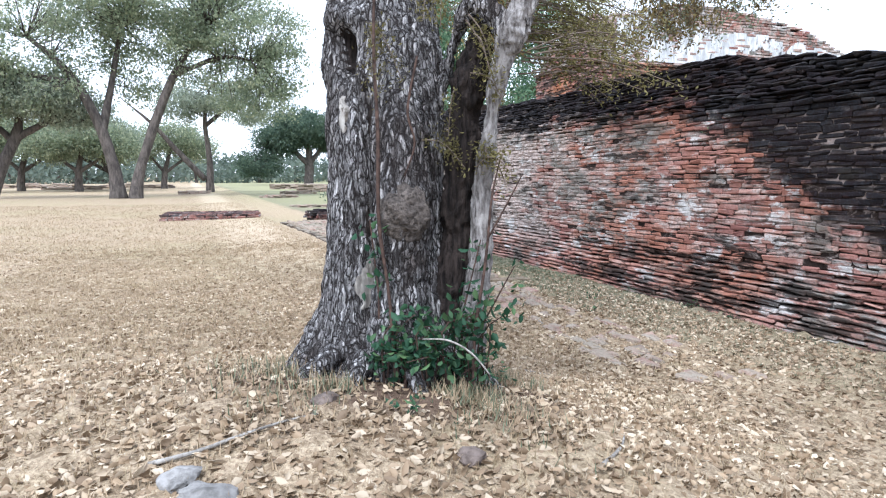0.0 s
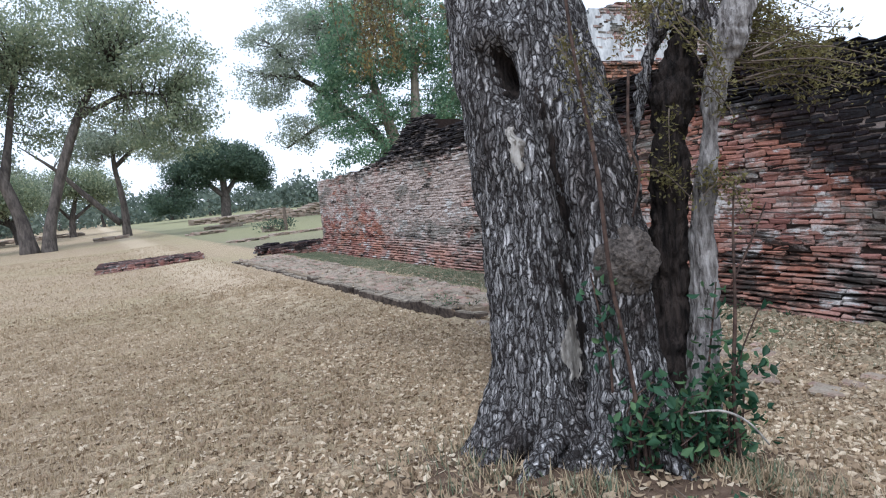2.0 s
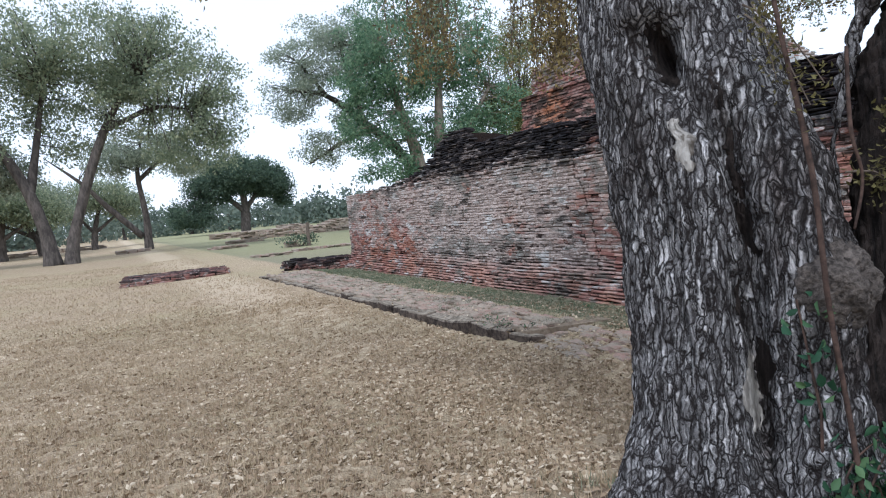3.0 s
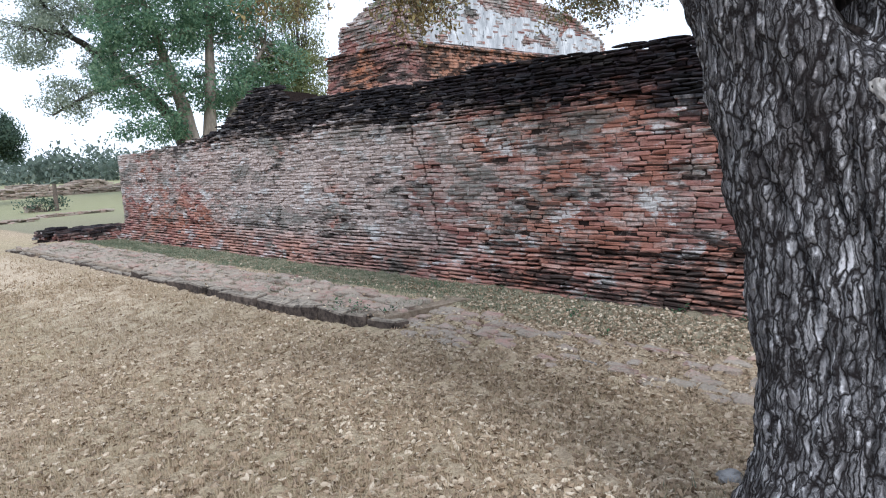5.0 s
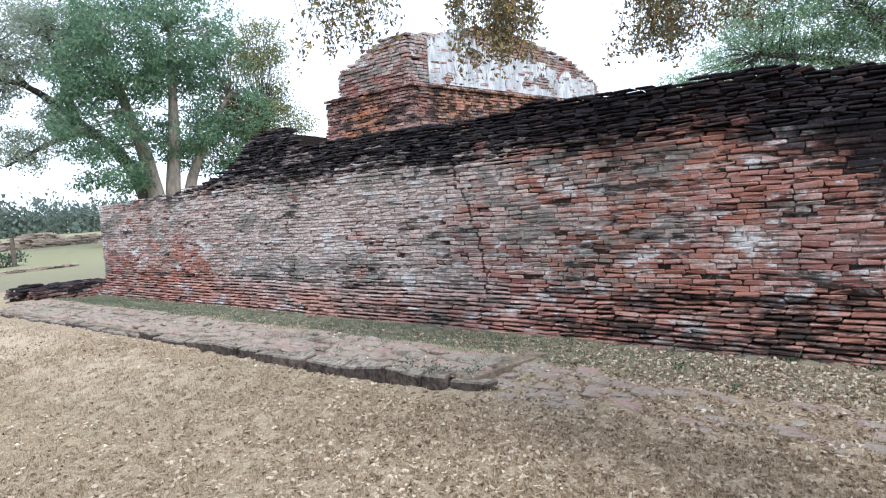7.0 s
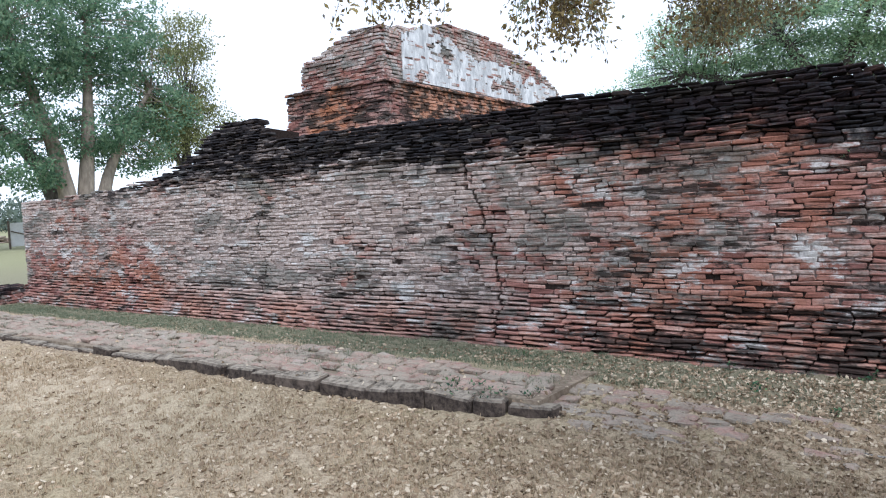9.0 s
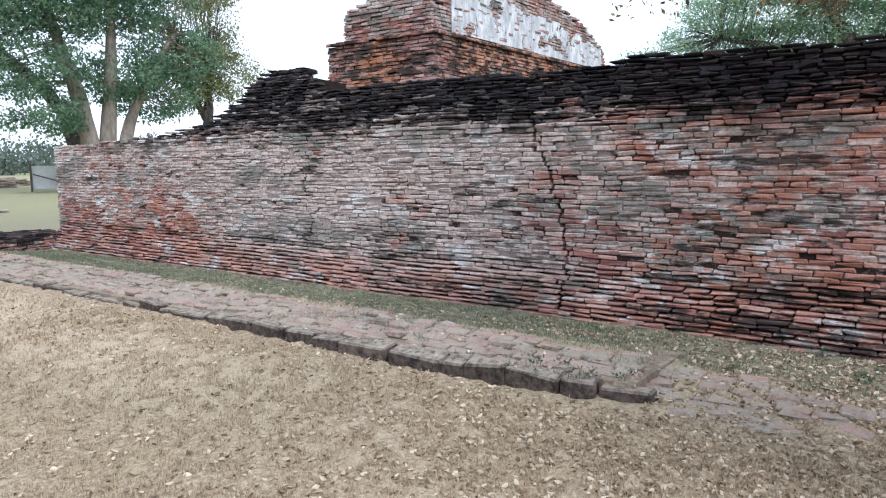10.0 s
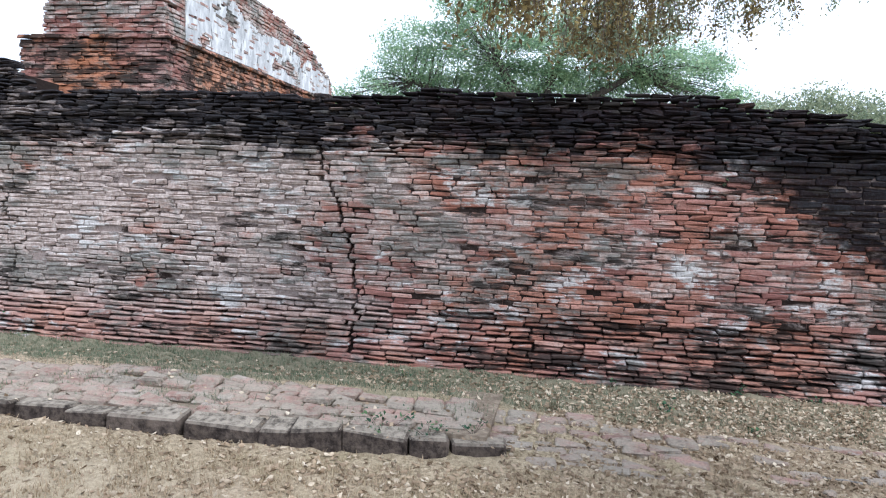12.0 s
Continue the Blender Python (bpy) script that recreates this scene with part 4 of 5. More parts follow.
def build_old_tree():
    tree = thing("old_tree", "old tree with furrowed dark bark, a burl and a hollow", "tree", at=(0, 0, 0))
    n_phi, zs = 170, np.concatenate((np.arange(0.05, 2.7, 0.014), np.arange(2.7, 3.81, 0.06)))
    verts = [trunk_point(2 * math.pi * k / n_phi, z) for z in zs for k in range(n_phi)]
    faces = [(j * n_phi + k, j * n_phi + (k + 1) % n_phi, (j + 1) * n_phi + (k + 1) % n_phi, (j + 1) * n_phi + k) for j in range(len(zs) - 1) for k in range(n_phi)]
    part("trunk", mesh("trunk", verts, faces, BARK, True), tree, "furrowed dark grey bark")
    part("root_column", mesh("root_column", *rough_tube([(0.93, 3.20, 0.2, 0.26), (0.95, 3.21, 0.5, 0.19), (0.97, 3.21, 0.85, 0.145), (0.99, 3.23, 1.2, 0.15), (1.01, 3.34, 1.6, 0.145), (1.03, 3.54, 2.0, 0.125), (1.08, 3.75, 2.5, 0.1)], 120, 64, 1.3), BARK, True), tree)
    # pale side stem and the dark decayed stem behind it
    part("side_stem", mesh("side_stem", *rough_tube([(1.24, 3.10, 0.2, 0.17), (1.28, 3.11, 0.5, 0.09), (1.33, 3.11, 0.9, 0.066), (1.345, 3.10, 1.27, 0.060), (1.365, 3.06, 1.6, 0.046), (1.41, 3.03, 1.9, 0.052), (1.45, 3.00, 2.06, 0.080), (1.50, 2.96, 2.2, 0.070), (1.60, 2.92, 2.5, 0.065), (1.8, 2.9, 3.1, 0.05)], 150, 40, 0.9), PALE_BARK, True), tree, "pale grey smoother stem")
    part("side_stem", mesh("fork_stem", *rough_tube([(1.46, 3.0, 2.0, 0.06), (1.41, 3.05, 2.12, 0.065), (1.34, 3.12, 2.24, 0.06), (1.36, 3.2, 2.5, 0.06), (1.6, 3.45, 3.1, 0.07)], 60, 28, 0.6), BARK, True), tree, "forked dark upper stem")
    part("side_stem", mesh("dark_stem", *rough_tube([(1.18, 3.28, 0.2, 0.22), (1.20, 3.28, 0.6, 0.15), (1.255, 3.22, 1.0, 0.105), (1.275, 3.20, 1.3, 0.095), (1.295, 3.185, 1.65, 0.095), (1.33, 3.15, 1.95, 0.09), (1.37, 3.12, 2.12, 0.06)], 120, 48, 1.9), ROT_SHADE, True), tree, "dark decayed stem")
    part("rim", mesh("rim", *rough_tube([(1.12, 3.30, 1.0, 0.05), (1.165, 3.285, 1.45, 0.036), (1.19, 3.26, 1.72, 0.022), (1.225, 3.22, 1.96, 0.026), (1.27, 3.18, 2.12, 0.045), (1.33, 3.13, 2.22, 0.05)], 90, 22, 1.5), BARK, True), tree, "bark rim round the hollow stem")
    # roots that break the soil round the foot
    for ang, ln, r in ((-160, 0.30, 0.075), (-128, 0.26, 0.06), (-92, 0.28, 0.055), (-62, 0.34, 0.07), (-20, 0.3, 0.07), (170, 0.3, 0.07)):
        u = np.array((math.cos(radians(ang)), math.sin(radians(ang))))
        o = np.array((0.98, 3.40))
        pts = []
        for d, up, rr in ((0.34, 0.10, 1.0), (0.34 + ln * 0.5, 0.005, 0.75), (0.34 + ln, -0.07, 0.4)):
            q = o + u * d
            pts.append((q[0], q[1], float(gz(q[0], q[1])) + up, r * rr))
        part("root", mesh("root", *rough_tube(pts, 30, 20, 0.8), BARK, True), tree)
    # burl
    bm = bmesh.new()
    bmesh.ops.create_icosphere(bm, subdivisions=5, radius=1)
    for v in bm.verts:
        n = 1 + 0.22 * noise.noise(v.co * 1.8) + 0.10 * noise.noise(v.co * 6) + 0.06 * noise.noise(v.co * 18)
        v.co = Vector((v.co.x * 0.125 * n, v.co.y * 0.12 * n, v.co.z * 0.14 * n)) + Vector((0.975, 3.155, 1.22))
    me = bpy.data.meshes.new("burl")
    bm.to_mesh(me)
    bm.free()
    me.materials.append(BURL)
    me.polygons.foreach_set("use_smooth", [True] * len(me.polygons))
    part("burl", me, tree, "rounded knobbly grey-brown burl")

    # bare wood where the bark has come away
    def scar(p0, z0, wp, wz, seed, name="bare_patch", mat=None, label="pale bare wood where bark fell off"):
        v, f = [], []
        n, m = 26, 30
        for j in range(m + 1):
            for i in range(n + 1):
                a, b = 2 * i / n - 1, 2 * j / m - 1
                w = (1 - 0.75 * abs(b) ** 1.6) * (1 + 0.3 * noise.noise(Vector((b * 3, seed, 0))))
                ph = p0 + wp * a * w * (1 + 0.45 * noise.noise(Vector((b * 7, seed, a)))) + 0.45 * wp * noise.noise(Vector((b * 2.5, seed, 4)))
                p = trunk_point(ph, z0 + wz * b, False)
                edge = max(abs(a), abs(b)) ** 3
                u = np.array((math.cos(ph), math.sin(ph), 0))
                v.append(p + u * (0.006 - 0.05 * edge + 0.012 * noise.noise(Vector((a * 3, b * 9, seed)))))
        for j in range(m):
            for i in range(n):
                q = j * (n + 1) + i
                f.append((q, q + 1, q + n + 2, q + n + 1))
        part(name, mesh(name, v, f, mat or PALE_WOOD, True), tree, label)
    scar(radians(-152), 1.70, 0.17, 0.15, 1)
    scar(radians(-130), 0.86, 0.26, 0.17, 2)
    # near-black patches put the shade of the trunk's hollows into colour
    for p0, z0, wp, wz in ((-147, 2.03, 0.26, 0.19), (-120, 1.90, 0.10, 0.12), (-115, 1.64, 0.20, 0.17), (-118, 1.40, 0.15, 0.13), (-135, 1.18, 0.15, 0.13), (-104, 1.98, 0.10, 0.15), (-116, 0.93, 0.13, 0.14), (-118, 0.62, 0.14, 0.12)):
        scar(radians(p0), z0, wp, wz, p0, "hollow", ROT_SHADE, "near-black patch that paints shade into a hollow of the bark")
    # limbs above
    for pts in ([(1.12, 4.1, 2.9, 0.26), (1.3, 4.9, 3.9, 0.2), (2.0, 6.6, 4.9, 0.14), (3.2, 8.6, 5.2, 0.09), (4.6, 10.0, 5.0, 0.04)],
                [(1.75, 3.4, 3.0, 0.1), (3.0, 4.8, 4.3, 0.1), (4.8, 6.8, 5.0, 0.08), (6.6, 8.0, 5.0, 0.05), (8.2, 8.6, 4.6, 0.03)],
                [(1.1, 4.2, 3.3, 0.2), (0.4, 5.2, 4.6, 0.15), (-0.6, 7.2, 5.6, 0.1), (-1.0, 9.5, 5.6, 0.04)],
                [(1.15, 4.2, 3.5, 0.2), (0.2, 3.6, 5.0, 0.14), (-1.6, 3.0, 6.0, 0.08)],
                [(1.9, 3.8, 3.5, 0.09), (3.2, 3.6, 4.2, 0.07), (4.8, 3.4, 4.4, 0.03)]):
        p, r = smooth_path(pts, 24)
        part("limb", mesh("limb", *tube(p, r, 12, 0.2), BARK, True), tree)
    # hanging sprays of small leaflets: (x, y, z of the lower end, drop, spread, sprigs)
    rng = np.random.default_rng(61)
    twigs, cen, cen2, cen3 = Heap(), [], [], []
    sprays = [(2.75, 9.4, 3.02, 1.7, 0.26, 26), (3.75, 8.5, 2.82, 1.9, 0.24, 32), (4.15, 8.6, 2.95, 1.8, 0.26, 30),
              (5.95, 7.8, 2.98, 1.8, 0.26, 32), (6.5, 7.8, 3.15, 1.6, 0.28, 30), (7.1, 7.3, 3.35, 1.5, 0.36, 28), (7.5, 6.7, 3.6, 1.3, 0.4, 26),
              (6.9, 6.2, 3.65, 1.2, 0.4, 20), (6.2, 5.5, 3.75, 1.1, 0.35, 14), (0.2, 8.6, 3.6, 1.0, 0.22, 8), (-0.5, 7.6, 3.75, 0.9, 0.22, 7),
              (1.4, 5.4, 2.85, 1.3, 0.3, 22), (1.9, 5.2, 2.9, 1.3, 0.3, 22), (1.0, 5.6, 3.1, 1.1, 0.25, 14)]
    for x, y, z, drop, spread, n in sprays:
        for _ in range(n):
            o = rng.normal(0, spread, 2)
            ztip = z + abs(rng.normal(0, 0.22)) + 0.15 * rng.random()
            top = np.array((x + o[0] * 0.5, y + o[1] * 0.5, z + drop))
            tip = np.array((x + o[0], y + o[1], ztip))
            mid = (top + tip) / 2 + np.array((*rng.normal(0, 0.1, 2), 0.1))
            pp, rr = smooth_path([(*top, 0.007), (*mid, 0.005), (*tip, 0.002)], 7)
            twigs.add(*tube(pp, rr, 4, 0, False))
            pp = np.array(smooth_path([(*top, 1), (*mid, 1), (*tip, 1)], 34)[0])
            w = np.repeat(pp[8:], 6, 0)
            w = w[np.arange(len(w)) % 12 < rng.integers(6, 11)]
            (cen if rng.random() < 0.7 else cen2).append(w + rng.normal(0, 0.055, w.shape))
    # the crown overhead
    over = []
    for x, y, z, rx, ry, rz, n in ((1.2, 3.4, 6.2, 2.2, 2.2, 0.9, 40), (3.0, 4.6, 5.9, 1.9, 2.2, 0.7, 32), (4.4, 6.4, 5.7, 1.5, 1.8, 0.5, 16), (0.2, 5.2, 6.4, 2.0, 2.2, 0.8, 20), (3.4, 2.2, 5.9, 1.8, 1.8, 0.6, 20)):
        for _ in range(n):
            d = rng.normal(0, 1, 3)
            c = np.array((x, y, z)) + d / np.linalg.norm(d) * rng.random() ** 0.4 * np.array((rx, ry, rz))
            over.append(c + rng.normal(0, 1, (60, 3)) * (0.24, 0.24, 0.14))
    part("foliage", leaf_mesh("foliage_crown", np.concatenate(over), 0.07, L_BROWN, rng, 0.3, 0, 0.45), tree, "small yellow-brown leaflets", "stuff")
    # sprays beside and before the trunk
    for x, y, z, dx, dy, dz, n in ((1.45, 3.05, 2.05, 0.75, 0.05, -0.12, 16), (1.5, 3.1, 2.2, 0.9, 0.2, -0.05, 16), (1.55, 3.0, 1.95, 0.6, -0.1, -0.05, 10), (1.25, 3.0, 2.1, 0.1, -0.12, -0.25, 3), (1.2, 3.05, 1.75, 0.1, -0.1, -0.2, 2),
                                   (1.1, 3.1, 2.25, -0.1, -0.2, -0.2, 3), (0.9, 3.3, 2.15, -0.1, -0.25, -0.3, 3), (1.05, 3.1, 1.55, 0.15, -0.12, -0.15, 2), (1.7, 3.2, 2.35, 1.0, 0.6, -0.1, 14), (1.28, 3.0, 1.5, 0.15, -0.15, -0.1, 3)):
        for _ in range(n):
            a = np.array((x, y, z)) + rng.normal(0, 0.04, 3)
            b = a + np.array((dx, dy, dz)) * rng.uniform(0.5, 1.1) + rng.normal(0, 0.08, 3)
            m = (a + b) / 2 + np.array((0, 0, 0.05))
            pp, rr = smooth_path([(*a, 0.004), (*m, 0.003), (*b, 0.0015)], 6)
            twigs.add(*tube(pp, rr, 4, 0, False))
            pp = np.array(smooth_path([(*a, 1), (*m, 1), (*b, 1)], 22)[0])
            w = np.repeat(pp[5:], 6, 0)
            cen3.append(w + rng.normal(0, 0.028, w.shape))
    part("twig_mass", twigs.mesh("twig_mass", TWIG), tree, "", "stuff")
    part("foliage", leaf_mesh("foliage", np.concatenate(cen), 0.058, L_BROWN, rng, 0.4, 0, 0.45), tree, "small yellow-brown leaflets", "stuff")
    part("foliage", leaf_mesh("foliage_near", np.concatenate(cen3), 0.023, L_NEAR, rng, 0.2, 0.3, 0.45), tree, "small yellow-brown leaflets", "stuff")
    part("foliage", leaf_mesh("foliage_green", np.concatenate(cen2), 0.048, L_OLIVE, rng, 0.4, 0, 0.45), tree, "small olive-green leaflets", "stuff")


PALE_BARK = simple("pale_bark", (0.09, 0.078, 0.073), (0.50, 0.475, 0.46), 48, bump=1.0, dist=0.03, spots=(0.035, 0.03, 0.027), stretch=(1, 1, 0.22))
# dark decayed wood; its black also paints shade into the trunk's recesses
ROT_SHADE = simple("rotten_wood_and_shade", (0.004, 0.003, 0.003), (0.055, 0.042, 0.037), 42, bump=1.0, dist=0.05, stretch=(1, 1, 0.14))
build_old_tree()


def climber():
    """Broad-leaved green climber on the foot of the old tree."""
    rng = np.random.default_rng(71)
    plant = thing("climbing_shrub", "green broad-leaved climber at the foot of the old tree", "shrub")
    stems, cen = Heap(), []
    roots = [(0.84, 3.04, 0.5), (0.92, 2.98, 0.5), (1.02, 2.94, 0.5), (1.12, 2.92, 0.5), (1.22, 2.92, 0.48), (1.28, 2.95, 0.44)]
    for x, y, z in roots:
        for _ in range(5):
            h = rng.uniform(0.03, 0.28) + (0.20 if x > 1.05 else 0) * rng.random() ** 2
            b = np.array((x + rng.normal(0, 0.085), y - abs(rng.normal(0, 0.06)), z + h))
            m = np.array((x, y, z + h * 0.6)) + rng.normal(0, 0.04, 3)
            pp, rr = smooth_path([(x, y, z - 0.15, 0.005), (*m, 0.004), (*b, 0.002)], 7)
            stems.add(*tube(pp, rr, 5, 0, False))
            q = np.array(pp)[2:]
            cen.append(np.repeat(q, 5, 0) + rng.normal(0, 0.042, (5 * len(q), 3)))
    # a strand climbing the trunk's hollow, and one up the pale stem
    for a, b, n in (((0.83, 3.10, 0.85), (0.80, 3.13, 1.20), 34), ((1.20, 2.97, 0.75), (1.30, 2.98, 1.10), 34), ((1.30, 2.96, 0.7), (1.44, 2.90, 0.98), 16)):
        t = rng.random((n, 1))
        cen.append(np.array(a) * (1 - t) + np.array(b) * t + rng.normal(0, 0.045, (n, 3)))
        stems.add(*tube([(a[0], a[1] + 0.02, a[2] - 0.4), (a[0], a[1] + 0.01, a[2]), (b[0], b[1] + 0.02, b[2])], [0.006, 0.005, 0.003], 5))
    part("stem_tangle", stems.mesh("stems", VINE), plant, "", "stuff")
    part("leaves", ovate_mesh("leaves", np.concatenate(cen), 0.042, L_IVY, rng, 0.35, 0.2, 0.55), plant, "", "stuff")


climber()


def small_sticks():
    rng = np.random.default_rng(72)

    def stick(name, label, pts, mat, n=18):
        p, r = smooth_path(pts, n)
        tagged(new(name, mesh(name, *tube(p, r, 8, 0.2), mat, True)), label, "vine" if "vine" in name else "branch")
    stick("hanging_vine", "thin brown vine hanging down the old trunk", [(0.90, 3.3, 2.6, 0.008), (0.84, 3.20, 2.1, 0.007), (0.83, 3.10, 1.6, 0.009), (0.82, 3.06, 1.2, 0.009), (0.86, 3.04, 0.85, 0.008), (0.88, 3.0, 0.42, 0.010)], VINE)
    stick("hanging_vine", "thin brown vine hanging down the old trunk", [(1.02, 3.10, 1.95, 0.006), (0.96, 3.06, 1.7, 0.006), (0.99, 3.05, 1.55, 0.005), (0.94, 3.05, 1.40, 0.004)], VINE)
    stick("bare_sapling", "thin bare upright stem beside the old tree", [(1.20, 2.84, 0.35, 0.009), (1.22, 2.88, 0.66, 0.008), (1.28, 2.90, 1.0, 0.007), (1.32, 2.92, 1.3, 0.005), (1.38, 2.95, 1.5, 0.003)], VINE)
    stick("bare_sapling", "thin bare branch beside the old tree", [(1.30, 2.91, 1.12, 0.005), (1.37, 2.88, 1.26, 0.004), (1.44, 2.86, 1.40, 0.0025)], VINE)
    stick("dead_branch", "pale dry stick leaning at the tree's foot", [(0.96, 2.86, 0.68, 0.0035), (1.06, 2.80, 0.68, 0.0045), (1.16, 2.77, 0.62, 0.0045), (1.24, 2.75, 0.52, 0.0035)], PALE_WOOD)
    for x, y, a, ln in ((0.15, 2.55, 0.2, 0.6), (0.75, 1.75, 0.1, 0.7), (-0.2, 2.2, 2.6, 0.4), (1.6, 2.3, 0.8, 0.45), (3.4, 6.3, 1.2, 0.4), (2.2, 4.2, 2.0, 0.35)):
        pts = []
        for i in range(5):
            s = ln * (i / 4 - 0.5)
            px, py = x + s * math.cos(a) + rng.normal(0, 0.012), y + s * math.sin(a) + rng.normal(0, 0.012)
            pts.append((px, py, float(gz(px, py)) + 0.012, 0.009 - 0.0012 * i))
        stick("fallen_stick", "dry stick lying among fallen leaves", pts, PALE_WOOD, 10)


small_sticks()


def rocks():
    rng = np.random.default_rng(73)
    for x, y, s, mat, name, label in ((0.02, 2.22, 0.07, STONE, "stone", "grey stone half sunk in leaf litter"), (-0.05, 2.36, 0.06, STONE, "stone", "small grey stone among dry leaves"), (1.25, 1.75, 0.07, DARKSTONE, "stone", "brown stone among dry leaves"),
                                      (0.92, 2.2, 0.05, DARKSTONE, "stone", "brown stone among dry leaves"), (0.5, 2.75, 0.05, DARKSTONE, "stone", "brown stone beside the tree's roots"),
                                      (1.72, 4.35, 0.06, STONE, "stone", "pale stone on dry grass"), (3.55, 5.9, 0.05, PAVER, "brick_fragment", "broken red brick on the ground"), (3.1, 6.4, 0.045, PAVER, "brick_fragment", "broken red brick on the ground"),
                                      (4.2, 5.2, 0.045, PAVER, "brick_fragment", "broken red brick on the ground")):
        bm = bmesh.new()
        bmesh.ops.create_icosphere(bm, subdivisions=3, radius=s)
        off = Vector(rng.uniform(0, 50, 3))
        for v in bm.verts:
            v.co *= 1 + 0.45 * noise.noise(v.co / s * 1.1 + off) + 0.22 * noise.noise(v.co / s * 2.6 + off)
            v.co.z *= 0.6
            v.co.x *= 1.3
        me = bpy.data.meshes.new(name)
        bm.to_mesh(me)
        bm.free()
        me.materials.append(mat)
        ob = tagged(new(name, me), label, "stone" if mat is not PAVER else "brick")
        ob.location = (x, y, float(gz(x, y)) + s * 0.18)
        ob.rotation_euler = (0, 0, rng.uniform(0, 6))


DARKSTONE = simple("brown_stone", (0.09, 0.07, 0.06), (0.2, 0.16, 0.14), 25)
rocks()


# ---- paved walk along the wall, its kerb, and the low ruins ----
def kerb_x(y):
    return float(np.interp(y, (8.4, 9.2, 10.5, 14, 18, 21.5), (3.24, 3.02, 2.92, 2.88, 2.85, 2.70)))


PAVE_Z = 0.035


def build_walk():
    rng = np.random.default_rng(81)
    walkway = thing("pavement", "old brick paved walk along the foot of the wall", "pavement", kind="structure")
    bed = Heap()
    ys = np.arange(8.6, 21.6, 0.4)
    for a, b in zip(ys[:-1], ys[1:]):
        x0, x1, e = kerb_x((a + b) / 2) + 0.12, 4.5, 0.001
        zt = PAVE_Z - 0.028
        bed.add([(x0, a + e, -0.4), (x1, a + e, -0.4), (x1, b - e, -0.4), (x0, b - e, -0.4), (x0, a + e, zt), (x1, a + e, zt - 0.04), (x1, b - e, zt - 0.04), (x0, b - e, zt)], BOX_F)
    part("bed", bed.mesh("bed", BED), walkway, "packed earth between the bricks")
    variants = [mesh("paving_brick", *worn_brick(0.112, 0.232, 0.06, rng, 0.006, 0.012), PAVER) for _ in range(8)]
    count, rest = 0, Heap()
    x = 2.8
    while x < 4.6:
        y = 3.6 + rng.uniform(0, 0.28)
        while y < 21.4:
            px, py = x + rng.normal(0, 0.01), y + 0.14
            y += 0.243
            edge = 4.08 + 0.25 * noise.noise(Vector((py * 0.8, 0, 7)))
            if px > edge:
                continue
            if py > 8.7:
                if px < kerb_x(py) + 0.19 or rng.random() < 0.06:
                    continue
                z = PAVE_Z - 0.03 + rng.normal(0, 0.010) - 0.03 * max(0, (px - 3.9))
            else:
                lo = 3.15 + 0.35 * noise.noise(Vector((py * 0.9, 3, 1)))
                if px < lo or rng.random() < 0.40 + 0.06 * (8.7 - py):
                    continue
                z = float(gz(px, py)) - 0.012 + rng.normal(0, 0.008)
            turn = Euler((rng.normal(0, 0.04), rng.normal(0, 0.05), rng.normal(0, 0.05)))
            if count < 300 and py < 14.0:
                ob = part("brick", variants[int(rng.integers(0, 8))], walkway)
                ob.location, ob.rotation_euler = (px, py, z), turn
                count += 1
            else:
                v, f = worn_brick(0.112, 0.232, 0.06, rng, 0.007, 0.012)
                rest.add(np.asarray(v) @ np.array(turn.to_matrix()).T + (px, py, z), f)
        x += 0.122
    part("far_bricks", rest.mesh("far_bricks", PAVER), walkway, "", "stuff")
    kerb = thing("kerb", "dark weathered laterite and brick kerb edging the paved walk", "kerb", kind="structure")
    y = 8.45
    while y < 21.4:
        ln = rng.uniform(0.24, 0.6)
        c = y + ln / 2
        drop = rng.uniform(0, 0.02) + (0.06 * rng.random() if c > 14 else 0) + 0.10 * max(0, 9.0 - c) / 0.6
        if not (c > 13 and rng.random() < 0.10):
            v, f = worn_brick(0.2, ln - 0.004, 0.34, rng, 0.012, 0.014)
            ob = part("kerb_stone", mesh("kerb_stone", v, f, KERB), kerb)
            ob.location = (kerb_x(c) + 0.1 + rng.normal(0, 0.014), c, PAVE_Z - 0.165 - drop)
            ob.rotation_euler = (rng.normal(0, 0.012), rng.normal(0, 0.025), rng.normal(0, 0.03) - math.atan2(kerb_x(c + 0.2) - kerb_x(c - 0.2), 0.4))
        y += ln


BED = simple("packed_earth", (0.17, 0.13, 0.095), (0.33, 0.27, 0.20), 20, bump=0.8, dist=0.02)
build_walk()


